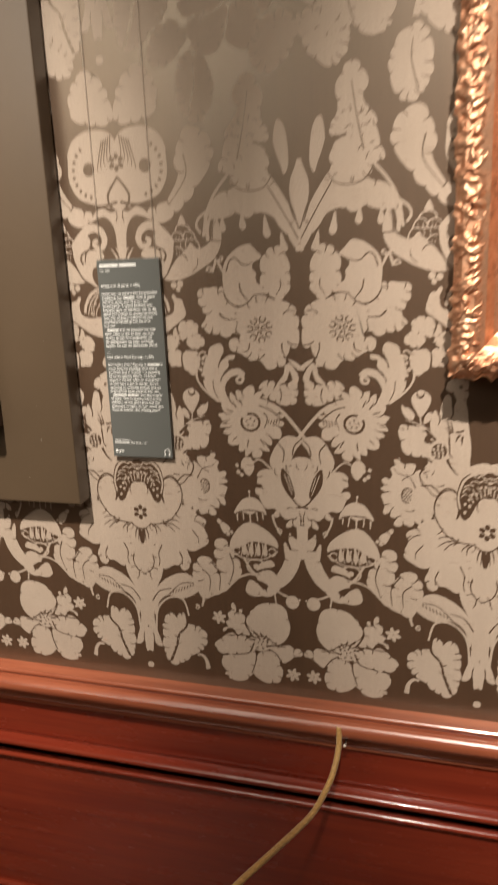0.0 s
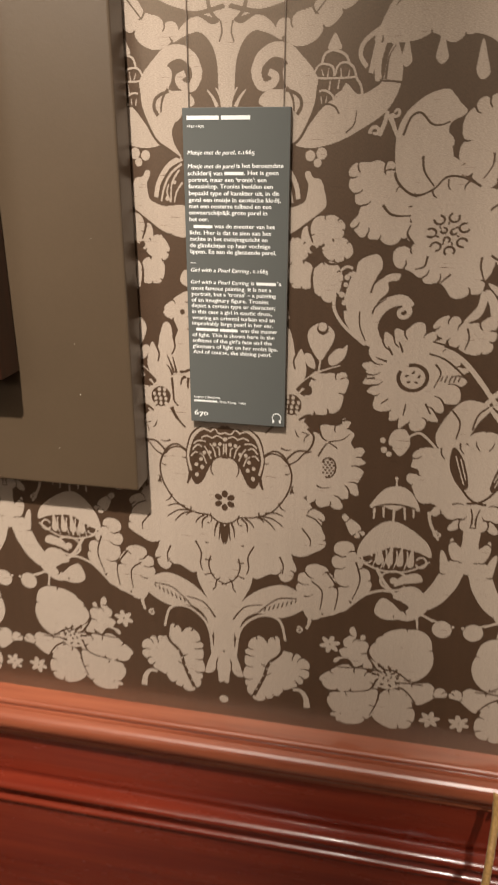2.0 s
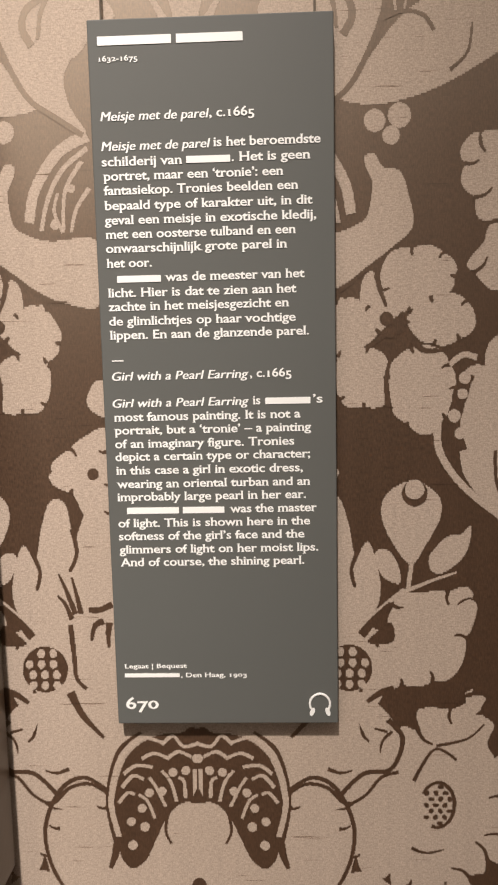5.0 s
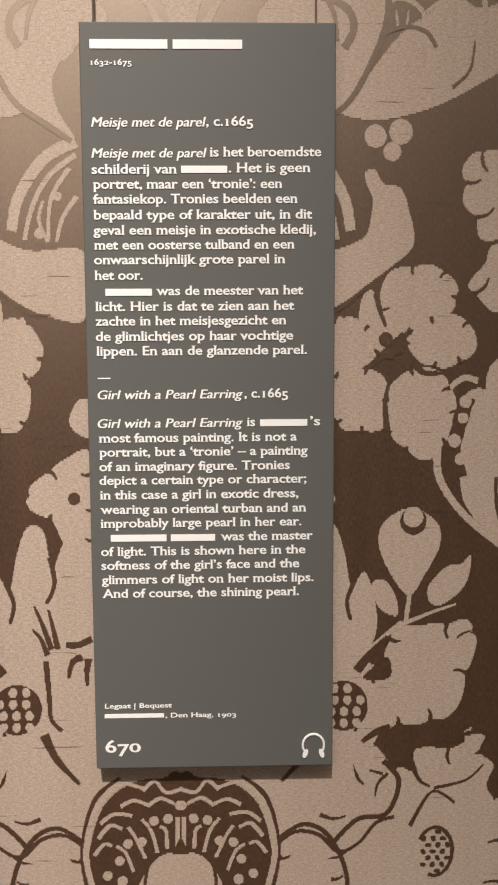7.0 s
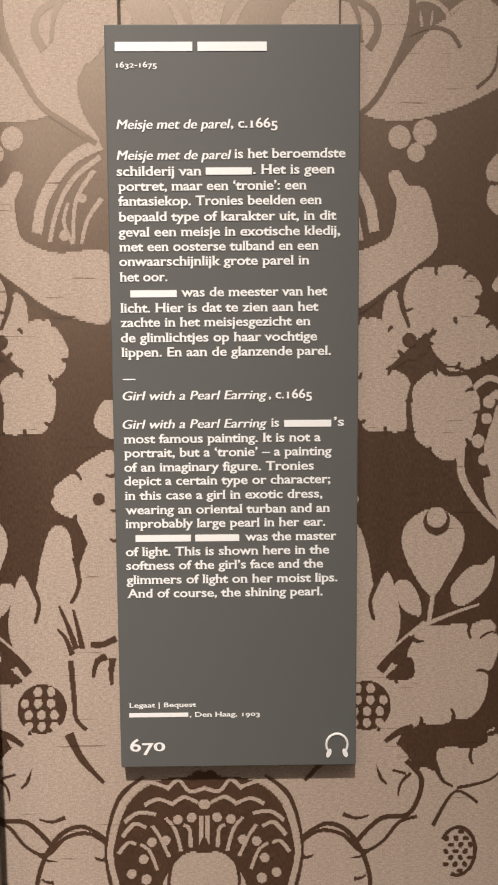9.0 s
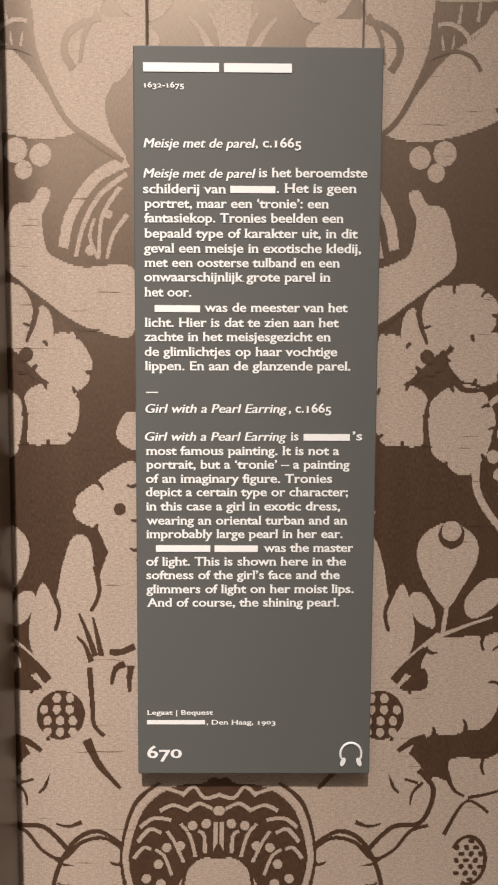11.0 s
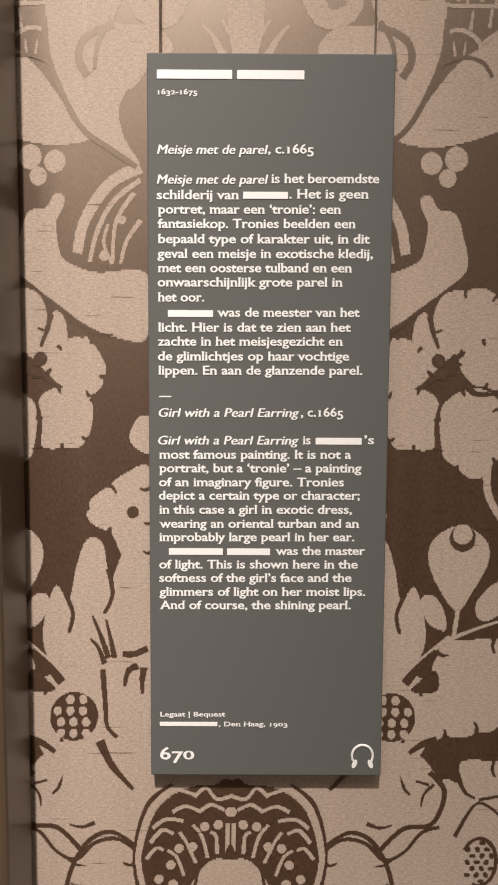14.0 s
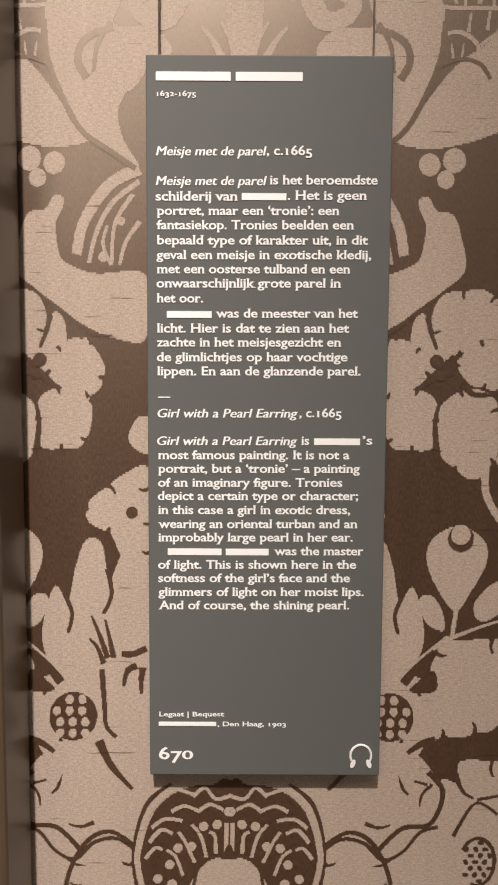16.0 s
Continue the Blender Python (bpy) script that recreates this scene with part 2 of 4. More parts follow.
def put(layer, outline, grid=0.9):
    """Adds a patch; its edge climbs in steps, thread by thread, as a weave does."""
    across = 0.45
    pts = []
    for a, b in zip(outline, outline[1:] + outline[:1]):
        a, b = Vector(a), Vector(b)
        n = max(1, math.ceil((b - a).length / 0.4))
        for k in range(n):
            p = a.lerp(b, k / n)
            q = Vector((round(p.x / across) * across, round(p.y / grid) * grid))
            if pts and q == pts[-1]:
                continue
            if pts and q.y != pts[-1].y and q.x != pts[-1].x:
                pts.append(Vector((q.x, pts[-1].y)))
            pts.append(q)
    slim = [p for a, p, c in zip(pts[-1:] + pts[:-1], pts, pts[1:] + pts[:1])
            if abs((p.x - a.x) * (c.y - p.y) - (p.y - a.y) * (c.x - p.x)) > 1e-6]
    if len(slim) > 2:
        current.append((layer, slim))


def blob(layer, *points):
    put(layer, curve(points, True))


def leafy(layer, lobes, depth, *points):
    """A petal or leaf whose edge runs in round lobes, with a short brown crease running in from each notch;
    with a depth below nought the lobes are pointed."""
    pointed, depth = depth < 0, abs(depth)
    ring = curve(points, True, 0.5)
    area = sum(a.x * b.y - b.x * a.y for a, b in zip(ring, ring[1:] + ring[:1]))
    sign = 1 if area > 0 else -1
    lengths = [0.0]
    for a, b in zip(ring, ring[1:] + ring[:1]):
        lengths.append(lengths[-1] + (b - a).length)
    out, creases = [], []
    n, last = len(ring), None
    for i, p in enumerate(ring):
        d = (ring[(i + 6) % n] - ring[i - 6])
        if d.length < 1e-6:
            continue
        normal = Vector((d.y, -d.x)).normalized() * sign
        f = lengths[i] / lengths[-1] * lobes
        f += 0.25 * math.sin(f * 2.1 + lobes)
        swell = depth * (1.15 + 0.5 * math.sin(f * 3.3 + depth))
        wave = abs(math.sin(math.pi * f))
        out.append(p + normal * swell * ((1.6 * wave ** 1.5 - 0.8) if pointed else (1.7 * wave ** 0.45 - 1.15)))
        if last is not None and int(f) != last:
            creases.append((p - normal * swell * 0.6, normal, depth * (2.0 + 1.4 * math.sin(7.0 * f))))
        last = int(f)
    put(layer, out)
    for p, normal, length in creases:
        if length > 1.0:
            q = p - normal * length
            side = Vector((-normal.y, normal.x)) * length * 0.25
            stroke(layer + 1, 1.7, 0.7, p + normal * 0.8, p.lerp(q, 0.5) + side * 0.6, q)


def stroke(layer, w0, w1, *points):
    run = curve(points, False, 0.8)
    left, right = [], []
    if layer % 2 == 0:
        w0, w1 = w0 * 1.25 + 0.2, w1 * 1.25 + 0.2
    elif layer == 3:
        w0, w1 = w0 * 1.35, w1 * 1.35
    for i, p in enumerate(run):
        d = (run[min(i + 1, len(run) - 1)] - run[max(i - 1, 0)]).normalized()
        w = 0.5 * (w0 + (w1 - w0) * i / (len(run) - 1))
        w *= 0.97 + 0.05 * math.sin(i * 0.8 + p.x)
        s = Vector((-d.y, d.x)) * w
        left.append(p + s)
        right.append(p - s)
    put(layer, left + right[::-1], 0.5)


def oval(layer, centre, rx, ry, turn=0.0, grid=0.5):
    c, s = math.cos(turn), math.sin(turn)
    put(layer, [Vector((centre[0] + rx * math.cos(a) * c - ry * math.sin(a) * s, centre[1] + rx * math.cos(a) * s + ry * math.sin(a) * c))
                for a in (k * math.tau / 22 for k in range(22))], grid)


def dot(layer, centre, r):
    oval(layer, centre, r, r * 1.04)


def drop(layer, top, foot, r):
    t, f = Vector(top), Vector(foot)
    put(layer, curve([t, f.lerp(t, 0.45) + Vector((-r * 0.8, 0)), f + Vector((-r, r * 0.7)), f + Vector((0, -r * 0.2)), f + Vector((r, r * 0.7)), f.lerp(t, 0.45) + Vector((r * 0.8, 0))], True))


def spiral(layer, centre, r, turns, start, hand, width):
    pts = []
    for k in range(15):
        f = k / 14
        a = radians(start) + hand * f * turns * math.tau
        q = r * (1 - 0.78 * f)
        pts.append((centre[0] + q * math.cos(a), centre[1] + q * math.sin(a)))
    stroke(layer, width, width * 0.75, *pts)


def ring(layer, centre, radii, count, r):
    for k in range(count):
        a = k * math.tau / count + 0.3
        oval(layer, (centre[0] + radii[0] * math.cos(a), centre[1] + radii[1] * math.sin(a)), r * 1.25, r * 0.62, a + 0.7 * (-1) ** k)


def bow(layer, centre, radii, width, a0, a1):
    stroke(layer, width, width, *[(centre[0] + radii[0] * math.cos(radians(a0 + (a1 - a0) * k / 14)), centre[1] + radii[1] * math.sin(radians(a0 + (a1 - a0) * k / 14))) for k in range(15)])


def florets(layer, centre, radius, r, count):
    for k in range(count):
        a = k * math.tau / count + 0.4
        c = (centre[0] + radius * math.cos(a), centre[1] + radius * math.sin(a))
        bow(layer, c, (r, r * 0.85), 1.7, math.degrees(a) + 40, math.degrees(a) + 320)
        oval(layer, (centre[0] + 0.62 * radius * math.cos(a + 0.3), centre[1] + 0.62 * radius * math.sin(a + 0.3)), 1.9, 1.0, a)


def pomegranate(layer, centre, rx, ry):
    oval(layer, centre, rx, ry, 0.2, 0.7)
    for row in (-1.5, -0.5, 0.5, 1.5):
        for col in (-1, 0, 1):
            x, z = (col + (0.3 if row > 0 else 0.05)) * rx * 0.52, row * ry * 0.46
            if (x / rx) ** 2 + (z / ry) ** 2 < 0.78:
                oval(layer + 1, (centre[0] + x, centre[1] + z), rx * 0.17, ry * 0.19, 0.3 * col, 0.7)


def seed_head(layer, centre, rx, ry):
    bow(layer, centre, (rx, ry), 1.5, -110, 150)
    for row in range(-3, 4):
        for col in (-1, 0, 1):
            x, z = (col + 0.5 * (row % 2) - 0.2) * rx * 0.55, row * ry * 0.27
            if (x / rx) ** 2 + (z / ry) ** 2 < 0.8:
                oval(layer, (centre[0] + x, centre[1] + z), 1.7, 1.25, row + col)


def six_petals(layer, centre):
    for k in range(6):
        a = radians(30 + 60 * k)
        oval(layer, (centre[0] + 9.4 * math.cos(a), centre[1] + 9.6 * math.sin(a)), 5.0, 4.0, a)


def hatch(layer, start, end, count, length):
    a, b = Vector(start), Vector(end)
    for k in range(count):
        p = a.lerp(b, k / (count - 1))
        q = length * (0.5 + 0.5 * math.sin(math.pi * (k + 0.6) / count))
        stroke(layer, 1.5, 1.0, (p.x - 0.16 * q, p.y - 0.5 * q), (p.x + 0.16 * q, p.y + 0.5 * q))


def star(centre, r):
    for k in range(6):
        a = k * math.tau / 6 + 0.3
        oval(1, (centre[0] + r * 0.55 * math.cos(a), centre[1] + r * 0.55 * math.sin(a)), r * 0.52, r * 0.27, a)
    oval(2, centre, 1.2, 1.2)


motif("woven_scroll")
blob(1, (93, 709), (79, 723), (61, 717), (59, 707), (62, 697), (47, 694), (44, 684), (50, 670), (57, 664), (60, 655), (57, 643), (50, 631), (64, 638), (78, 649), (88, 666), (93, 682), (95, 698))
stroke(2, 3.2, 2.0, (75.1, 672.0), (79.2, 680.0), (77.3, 688.0), (70.4, 693.0), (62.4, 695.0))
stroke(2, 2.2, 2.2, (95.5, 699.0), (94.2, 683.0), (88.0, 666.0), (77.7, 648.0), (63.6, 638.0), (51.4, 630.0))
stroke(1, 17, 7, (76.3, 716.0), (64.1, 729.0), (49.0, 732.0), (36.1, 724.0), (31.3, 711.0), (37.5, 699.0), (48.5, 701.0), (51.4, 708.0), (44.3, 712.0))
blob(1, (35, 683), (40, 693), (53, 696), (68, 691), (68, 677), (53, 675))
stroke(2, 2, 1.2, (63.5, 698.0), (69.7, 688.0), (71.9, 675.0))
motif("woven_pagoda")
blob(1, (104, 731), (106, 739), (110, 745), (115, 738), (117, 731))
stroke(1, 2.4, 2.4, (98.2, 719.0), (101.1, 727.0), (110.0, 730.0), (121.1, 726.0), (125.2, 719.0))
stroke(1, 2.2, 2.2, (89.4, 706.0), (94.3, 716.0), (101.2, 718.0), (109.3, 715.0), (111.4, 707.0))
stroke(1, 2.2, 2.2, (111.4, 707.0), (115.2, 717.0), (123.2, 719.0), (130.3, 714.0), (133.4, 705.0))
stroke(1, 2.0, 2.0, (89.4, 706.0), (100.4, 705.0), (116.4, 705.0), (133.4, 706.0))
stroke(1, 2.4, 2.4, (133.4, 705.0), (138.5, 698.0), (140.7, 688.0))
stroke(1, 2.0, 2.0, (92.8, 682.0), (95.6, 692.0), (102.6, 694.0), (110.7, 689.0), (112.8, 681.0))
stroke(1, 2.0, 2.0, (112.7, 688.0), (119.6, 693.0), (126.6, 694.0), (130.7, 687.0))
stroke(1, 1.5, 0.6, (100.4, 707.0), (98.3, 713.0))
stroke(1, 1.5, 0.6, (104.4, 706.0), (105.3, 714.0))
stroke(1, 1.5, 0.6, (118.4, 706.0), (117.3, 714.0))
stroke(1, 1.5, 0.6, (125.4, 706.0), (126.3, 713.0))
stroke(1, 1.5, 0.6, (99.8, 682.0), (98.7, 689.0))
stroke(1, 1.5, 0.6, (103.8, 682.0), (104.7, 689.0))
stroke(1, 2.0, 1.0, (106.6, 694.0), (107.5, 703.0))
stroke(1, 2.0, 1.0, (115.6, 695.0), (116.4, 704.0))
motif("woven_leaf")
blob(1, (73, 644), (93, 640), (118, 646), (142, 658), (165, 674), (177, 696), (178, 718), (171, 736), (164, 726), (160, 704), (153, 696), (137, 690), (124, 700), (117, 690), (101, 678), (85, 658))
stroke(2, 1.5, 0.6, (126.2, 654.5), (134.1, 662.5), (135.9, 675.5))
stroke(2, 1.3, 1.3, (91.9, 677.5), (102.8, 681.5), (112.8, 679.5), (118.0, 672.5))
stroke(2, 2.0, 0.7, (162.5, 703.5), (164.2, 722.5), (170.0, 733.5))
stroke(1, 6.5, 7.5, (155.5, 701.5), (154.2, 719.5), (159.9, 741.5), (168.7, 758.5))
stroke(1, 4.0, 5.0, (143.3, 714.5), (136.2, 725.5), (140.0, 737.5), (154.8, 748.5))
stroke(2, 1.4, 1.4, (156.5, 702.5), (170.5, 701.5), (178.5, 700.5))
dot(1, (90.6, 632.5), 5.2)
dot(1, (102.5, 634.5), 5.6)
dot(1, (98.7, 625.5), 4.2)
spiral(1, (156.2, 655.5), 5.6, 1.0, 200, -1, 3.8)
spiral(1, (175.9, 673.5), 4.6, 1.0, 200, 1, 3.4)
stroke(1, 5, 4, (160.3, 651.5), (165.1, 664.5), (166.9, 674.5))
stroke(1, 6, 2, (169.0, 671.5), (175.2, 658.5), (181.4, 644.5))
motif("woven_peony")
leafy(1, 13, 3.0, (132, 615), (141, 627), (153, 624), (164, 626), (177, 625), (183, 608), (200, 595), (203, 575), (200, 565), (192, 551), (181, 546), (164, 550), (150, 553), (137, 563), (147, 575), (142, 589), (135, 603))
stroke(2, 2.4, 1.0, (169.8, 584.3), (180.6, 574.5), (202.1, 574.1))
blob(1, (180, 619), (178, 652), (186, 673), (205, 689), (225, 694), (233, 685), (245, 674), (235, 667), (220, 667), (217, 657), (231, 653), (236, 644), (230, 636), (244, 627), (246, 613), (230, 607), (222, 598), (204, 596), (188, 604))
blob(1, (185, 658), (202, 678), (227, 691), (240, 673), (229, 659), (236, 629), (218, 608), (192, 620))
stroke(2, 2.0, 1.2, (184.6, 651.7), (190.7, 668.5), (200.2, 672.7), (211.4, 662.8), (220.7, 661.5), (229.6, 664.5))
stroke(2, 2.0, 1.0, (206.5, 632.4), (209.2, 617.9), (221.1, 602.6))
leafy(1, 9, 2.6, (243, 651), (245, 669), (257, 683), (274, 688), (285, 675), (291, 650), (291, 625), (279, 604), (263, 609), (245, 622))
stroke(2, 1.6, 0.8, (275.7, 635.9), (276.0, 624.1), (267.7, 610.7))
leafy(3, 15, 3.0, (200, 575), (204, 591), (218, 601), (232, 611), (252, 612), (272, 601), (295, 595), (304, 572), (306, 547), (302, 528), (288, 521), (279, 497), (255, 491), (241, 503), (219, 507), (209, 516), (190, 521), (188, 537), (208, 546), (193, 552), (196, 566))
stroke(4, 1.8, 1.4, (179.0, 616.6), (185.7, 604.2), (202.4, 594.2), (220.2, 600.8), (231.9, 612.4), (248.8, 612.2), (267.3, 603.6))
florets(4, (239.8, 556.2), 17.5, 5.2, 7)
florets(4, (239.8, 556.2), 6.0, 3.2, 3)
stroke(4, 2, 1, (277.3, 533.4), (277.2, 523.4), (282.1, 509.6))
stroke(4, 2, 1, (285.9, 535.9), (294.2, 531.0), (306.7, 529.7))
stroke(4, 2, 1, (221.3, 533.2), (218.8, 522.3), (209.2, 518.8))
stroke(4, 2, 1, (247.4, 514.9), (240.9, 508.7), (236.4, 503.9))
stroke(4, 2, 1, (204.8, 546.1), (198.1, 555.4), (200.7, 564.8))
stroke(4, 2, 1, (279.4, 580.7), (287.5, 586.4), (299.8, 584.3))
blob(1, (282, 498), (279, 481), (267, 464), (283, 470), (289, 490))
blob(1, (285, 498), (292, 481), (298, 462), (305, 476), (293, 497))
blob(1, (287, 506), (299, 502), (315, 489), (303, 490))
motif("woven_acanthus")
blob(1, (148, 505), (149, 525), (164, 533), (172, 531), (175, 520), (169, 508), (165, 492), (161, 467), (155, 471))
blob(1, (161, 471), (165, 496), (179, 511), (194, 514), (193, 507), (183, 504), (183, 494), (172, 480), (169, 456))
blob(1, (184, 430), (162, 434), (142, 453), (136, 471), (136, 505), (141, 514), (150, 511), (162, 492), (172, 467), (177, 444))
stroke(1, 15, 12, (175.5, 434.0), (168.2, 452.0), (172.0, 468.0), (183.8, 481.0), (199.7, 485.0), (208.8, 477.0))
spiral(1, (200.9, 472.0), 8.5, 1.05, 70, -1, 6)
stroke(1, 4, 3, (124.6, 490.0), (125.9, 471.0), (139.2, 452.0), (162.5, 433.0))
stroke(1, 3.4, 3, (125.6, 492.0), (126.4, 509.0), (135.2, 519.0), (143.2, 518.0))
stroke(2, 6.5, 4.5, (138.3, 510.0), (134.6, 496.0), (132.7, 484.0), (136.9, 471.0))
dot(3, (137.4, 508.0), 3.0)
dot(3, (136.5, 500.0), 2.6)
dot(3, (132.7, 489.0), 3.2)
dot(3, (135.8, 480.0), 2.8)
stroke(2, 1.5, 0.8, (153.9, 471.0), (155.2, 454.0), (162.4, 438.0))
stroke(2, 1.8, 0.8, (164.6, 492.0), (168.4, 504.0), (178.4, 510.0))
stroke(2, 1.8, 0.8, (168.0, 469.0), (170.8, 477.0), (181.7, 486.0))
motif("woven_blossom")
leafy(1, 6, 1.0, (95, 538), (96, 549), (95, 560), (100, 570), (113, 573), (125, 570), (132, 560), (126, 548), (112, 543))
blob(1, (86, 558), (91, 561), (95, 552), (97, 538), (91, 538), (85, 546))
leafy(1, 5, 0.8, (74, 548), (86, 546), (98, 536), (89, 526), (74, 520), (66, 532))
leafy(1, 5, 0.8, (73, 520), (89, 524), (99, 516), (99, 497), (85, 494), (75, 499))
leafy(1, 7, 1.0, (100, 513), (113, 525), (128, 518), (134, 497), (126, 485), (118, 480), (107, 487), (100, 496))
leafy(1, 5, 0.9, (108, 538), (121, 549), (137, 547), (141, 533), (129, 525), (116, 527))
stroke(2, 2.2, 1.0, (92.6, 560.0), (94.7, 552.0), (97.8, 544.0))
stroke(2, 2.6, 1.2, (99.6, 494.0), (98.4, 508.0), (100.2, 518.0))
stroke(2, 2.6, 1.2, (111.1, 527.0), (117.2, 522.0), (127.2, 522.0))
stroke(2, 2.0, 1.0, (88.1, 524.0), (95.1, 528.0), (100.0, 531.0))
dot(2, (97.9, 538.0), 3.4)
dot(2, (104.0, 534.0), 3.4)
dot(2, (100.0, 531.0), 2.6)
dot(2, (105.9, 539.0), 2.2)
motif("woven_shell")
stroke(1, 6.0, 5.0, (49.4, 630.0), (64.3, 622.0), (76.1, 605.0), (79.8, 589.0))
stroke(1, 2.6, 2.0, (49.4, 624.0), (62.2, 614.0), (70.0, 600.0), (73.8, 585.0))
stroke(1, 2.2, 1.6, (52.3, 618.0), (61.1, 604.0), (62.8, 584.0))
stroke(1, 2.2, 1.6, (49.1, 605.0), (55.9, 595.0), (58.8, 584.0))
stroke(1, 2.0, 1.5, (62.8, 584.0), (66.9, 594.0), (65.0, 603.0))
dot(1, (58.1, 605.0), 2.0)
dot(1, (66.8, 588.0), 2.4)
blob(1, (110, 583), (107, 600), (103, 609), (95, 611), (91, 617), (86, 616), (87, 610), (90, 603), (88, 589), (83, 584), (70, 580), (47, 580), (45, 559), (47, 547), (62, 549), (76, 555), (87, 563), (99, 572))
stroke(2, 1.2, 0.6, (87.4, 562.0), (73.3, 551.0), (62.2, 550.0))
motif("woven_floret")
leafy(1, 6, 1.6, (75, 463), (67, 473), (57, 480), (43, 482), (42, 440), (55, 439), (62, 450), (69, 455))
dot(2, (51.9, 462.0), 3.0)
blob(1, (54, 500), (49, 510), (41, 508), (40, 492), (49, 493))
motif("woven_foliage")
blob(1, (97, 403), (91, 424), (84, 418), (80, 435), (75, 448), (67, 446), (63, 428), (56, 442), (46, 440), (40, 424), (38, 405), (35, 365), (58, 365), (72, 370), (86, 376), (95, 388))
stroke(2, 2.0, 1.2, (86, 421), (82, 410), (84, 400))
stroke(2, 2.0, 1.2, (64, 433), (62, 420), (66, 410))
blob(1, (111, 311), (100, 333), (85, 338), (69, 337), (58, 344), (35, 348), (34, 313), (49, 299), (73, 290), (99, 289), (111, 287))
blob(1, (99, 375), (80, 380), (60, 378), (36, 384), (34, 340), (59, 335), (85, 333), (98, 338), (100, 359))
stroke(2, 2.6, 0.8, (63.8, 387.0), (68.0, 399.0), (72.1, 409.0))
stroke(2, 2.4, 0.8, (60.8, 387.0), (63.0, 398.0), (65.1, 407.0))
stroke(2, 2.4, 0.8, (65.8, 384.0), (68.9, 392.0), (73.0, 397.0))
stroke(2, 2.2, 1.6, (66.7, 381.0), (65.4, 363.0), (64.3, 351.0), (59.2, 345.0))
stroke(2, 2.4, 2.6, (56.8, 389.0), (50.8, 389.0), (43.9, 392.0))
stroke(2, 3.0, 1.0, (48.7, 383.0), (53.7, 380.0), (55.6, 372.0))
stroke(2, 3.0, 1.0, (45.7, 382.0), (46.6, 375.0), (46.5, 368.0))
stroke(2, 2.4, 4.0, (102.9, 391.0), (94.7, 383.0), (87.6, 374.0))
blob(2, (103, 381), (95, 375), (91, 370), (100, 369), (105, 372))
pomegranate(2, (81.3, 356.0), 12.4, 13.0)
stroke(2, 4, 1.5, (68.1, 343.0), (61.9, 330.0), (50.8, 317.0))
stroke(2, 4, 2, (105.2, 344.0), (98.1, 342.0), (91.1, 337.0))
stroke(2, 1.5, 1.5, (108.5, 297.0), (99.4, 294.0), (90.2, 283.0), (80.2, 279.0), (70.3, 288.0), (58.4, 290.0), (48.2, 283.0))
motif("woven_bud")
blob(1, (97, 438), (100, 450), (113, 456), (126, 448), (127, 436), (120, 422), (113, 412), (104, 422))
dot(2, (113.8, 449.5), 6.6)
dot(3, (113.7, 451.5), 5.0)
stroke(1, 2.4, 2.4, (113.3, 414.5), (111.5, 399.5))
blob(1, (122, 416), (130, 426), (138, 428), (143, 432), (141, 418), (131, 408), (124, 408))
stroke(1, 2.6, 1.2, (109.5, 397.5), (124.5, 403.5), (136.4, 407.5))
blob(1, (94, 418), (100, 420), (106, 412), (107, 402), (98, 406))
stroke(1, 3.0, 2.4, (109.5, 398.5), (97.7, 388.5), (85.9, 376.5))
leafy(1, 9, 2.2, (104, 394), (119, 396), (137, 398), (146, 394), (145, 378), (139, 358), (128, 348), (111, 346), (86, 342), (75, 352), (84, 368), (100, 374))
motif("woven_thistle")
leafy(1, 20, -3.8, (73, 315), (91, 329), (109, 320), (126, 333), (144, 336), (146, 344), (153, 330), (157, 314), (168, 306), (170, 282), (167, 251), (152, 238), (140, 222), (111, 230), (85, 244), (70, 283))
stroke(2, 2.0, 2.0, (76.8, 283.0), (89.6, 296.0), (104.5, 299.0), (110.3, 316.0), (102.1, 327.0))
stroke(2, 1.2, 0.6, (102.2, 320.0), (95.2, 322.0))
stroke(2, 1.8, 0.8, (116.6, 292.0), (127.3, 310.0), (139.4, 304.0))
stroke(2, 1.4, 0.8, (128.3, 312.0), (144.3, 316.0), (153.1, 324.0))
seed_head(2, (129.8, 278.0), 9, 13)
stroke(2, 1.4, 0.6, (116.2, 253.0), (124.2, 250.0), (134.2, 252.0))
motif("woven_crown")
blob(1, (-7, 327), (47, 325), (74, 290), (86, 264), (84, 240), (76, 220), (57, 201), (29, 190), (-9, 182))
stroke(2, 1.8, 1.6, (52.7, 289.0), (62.6, 294.0), (73.7, 289.0), (82.9, 273.0), (85.2, 256.0), (79.5, 235.0), (62.8, 211.0), (40.0, 200.0), (20.0, 197.0), (9.2, 189.0), (-5.8, 186.0))
stroke(2, 2.0, 1.0, (52.7, 289.0), (47.8, 283.0), (50.9, 276.0), (55.8, 277.0))
blob(2, (-7, 320), (8, 320), (25, 317), (39, 305), (46, 282), (46, 262), (43, 247), (37, 240), (29, 246), (23, 259), (17, 271), (9, 279), (-7, 283))
stroke(3, 1.5, 1.5, (-0.7, 314.0), (7.3, 312.0), (13.2, 318.0), (19.3, 313.0))
stroke(3, 1.5, 1.5, (18.3, 314.0), (28.2, 317.0), (34.3, 313.0))
stroke(3, 1.5, 1.5, (3.4, 306.0), (10.4, 309.0), (16.4, 305.0))
stroke(3, 1.5, 1.5, (15.4, 305.0), (23.4, 308.0), (30.4, 305.0))
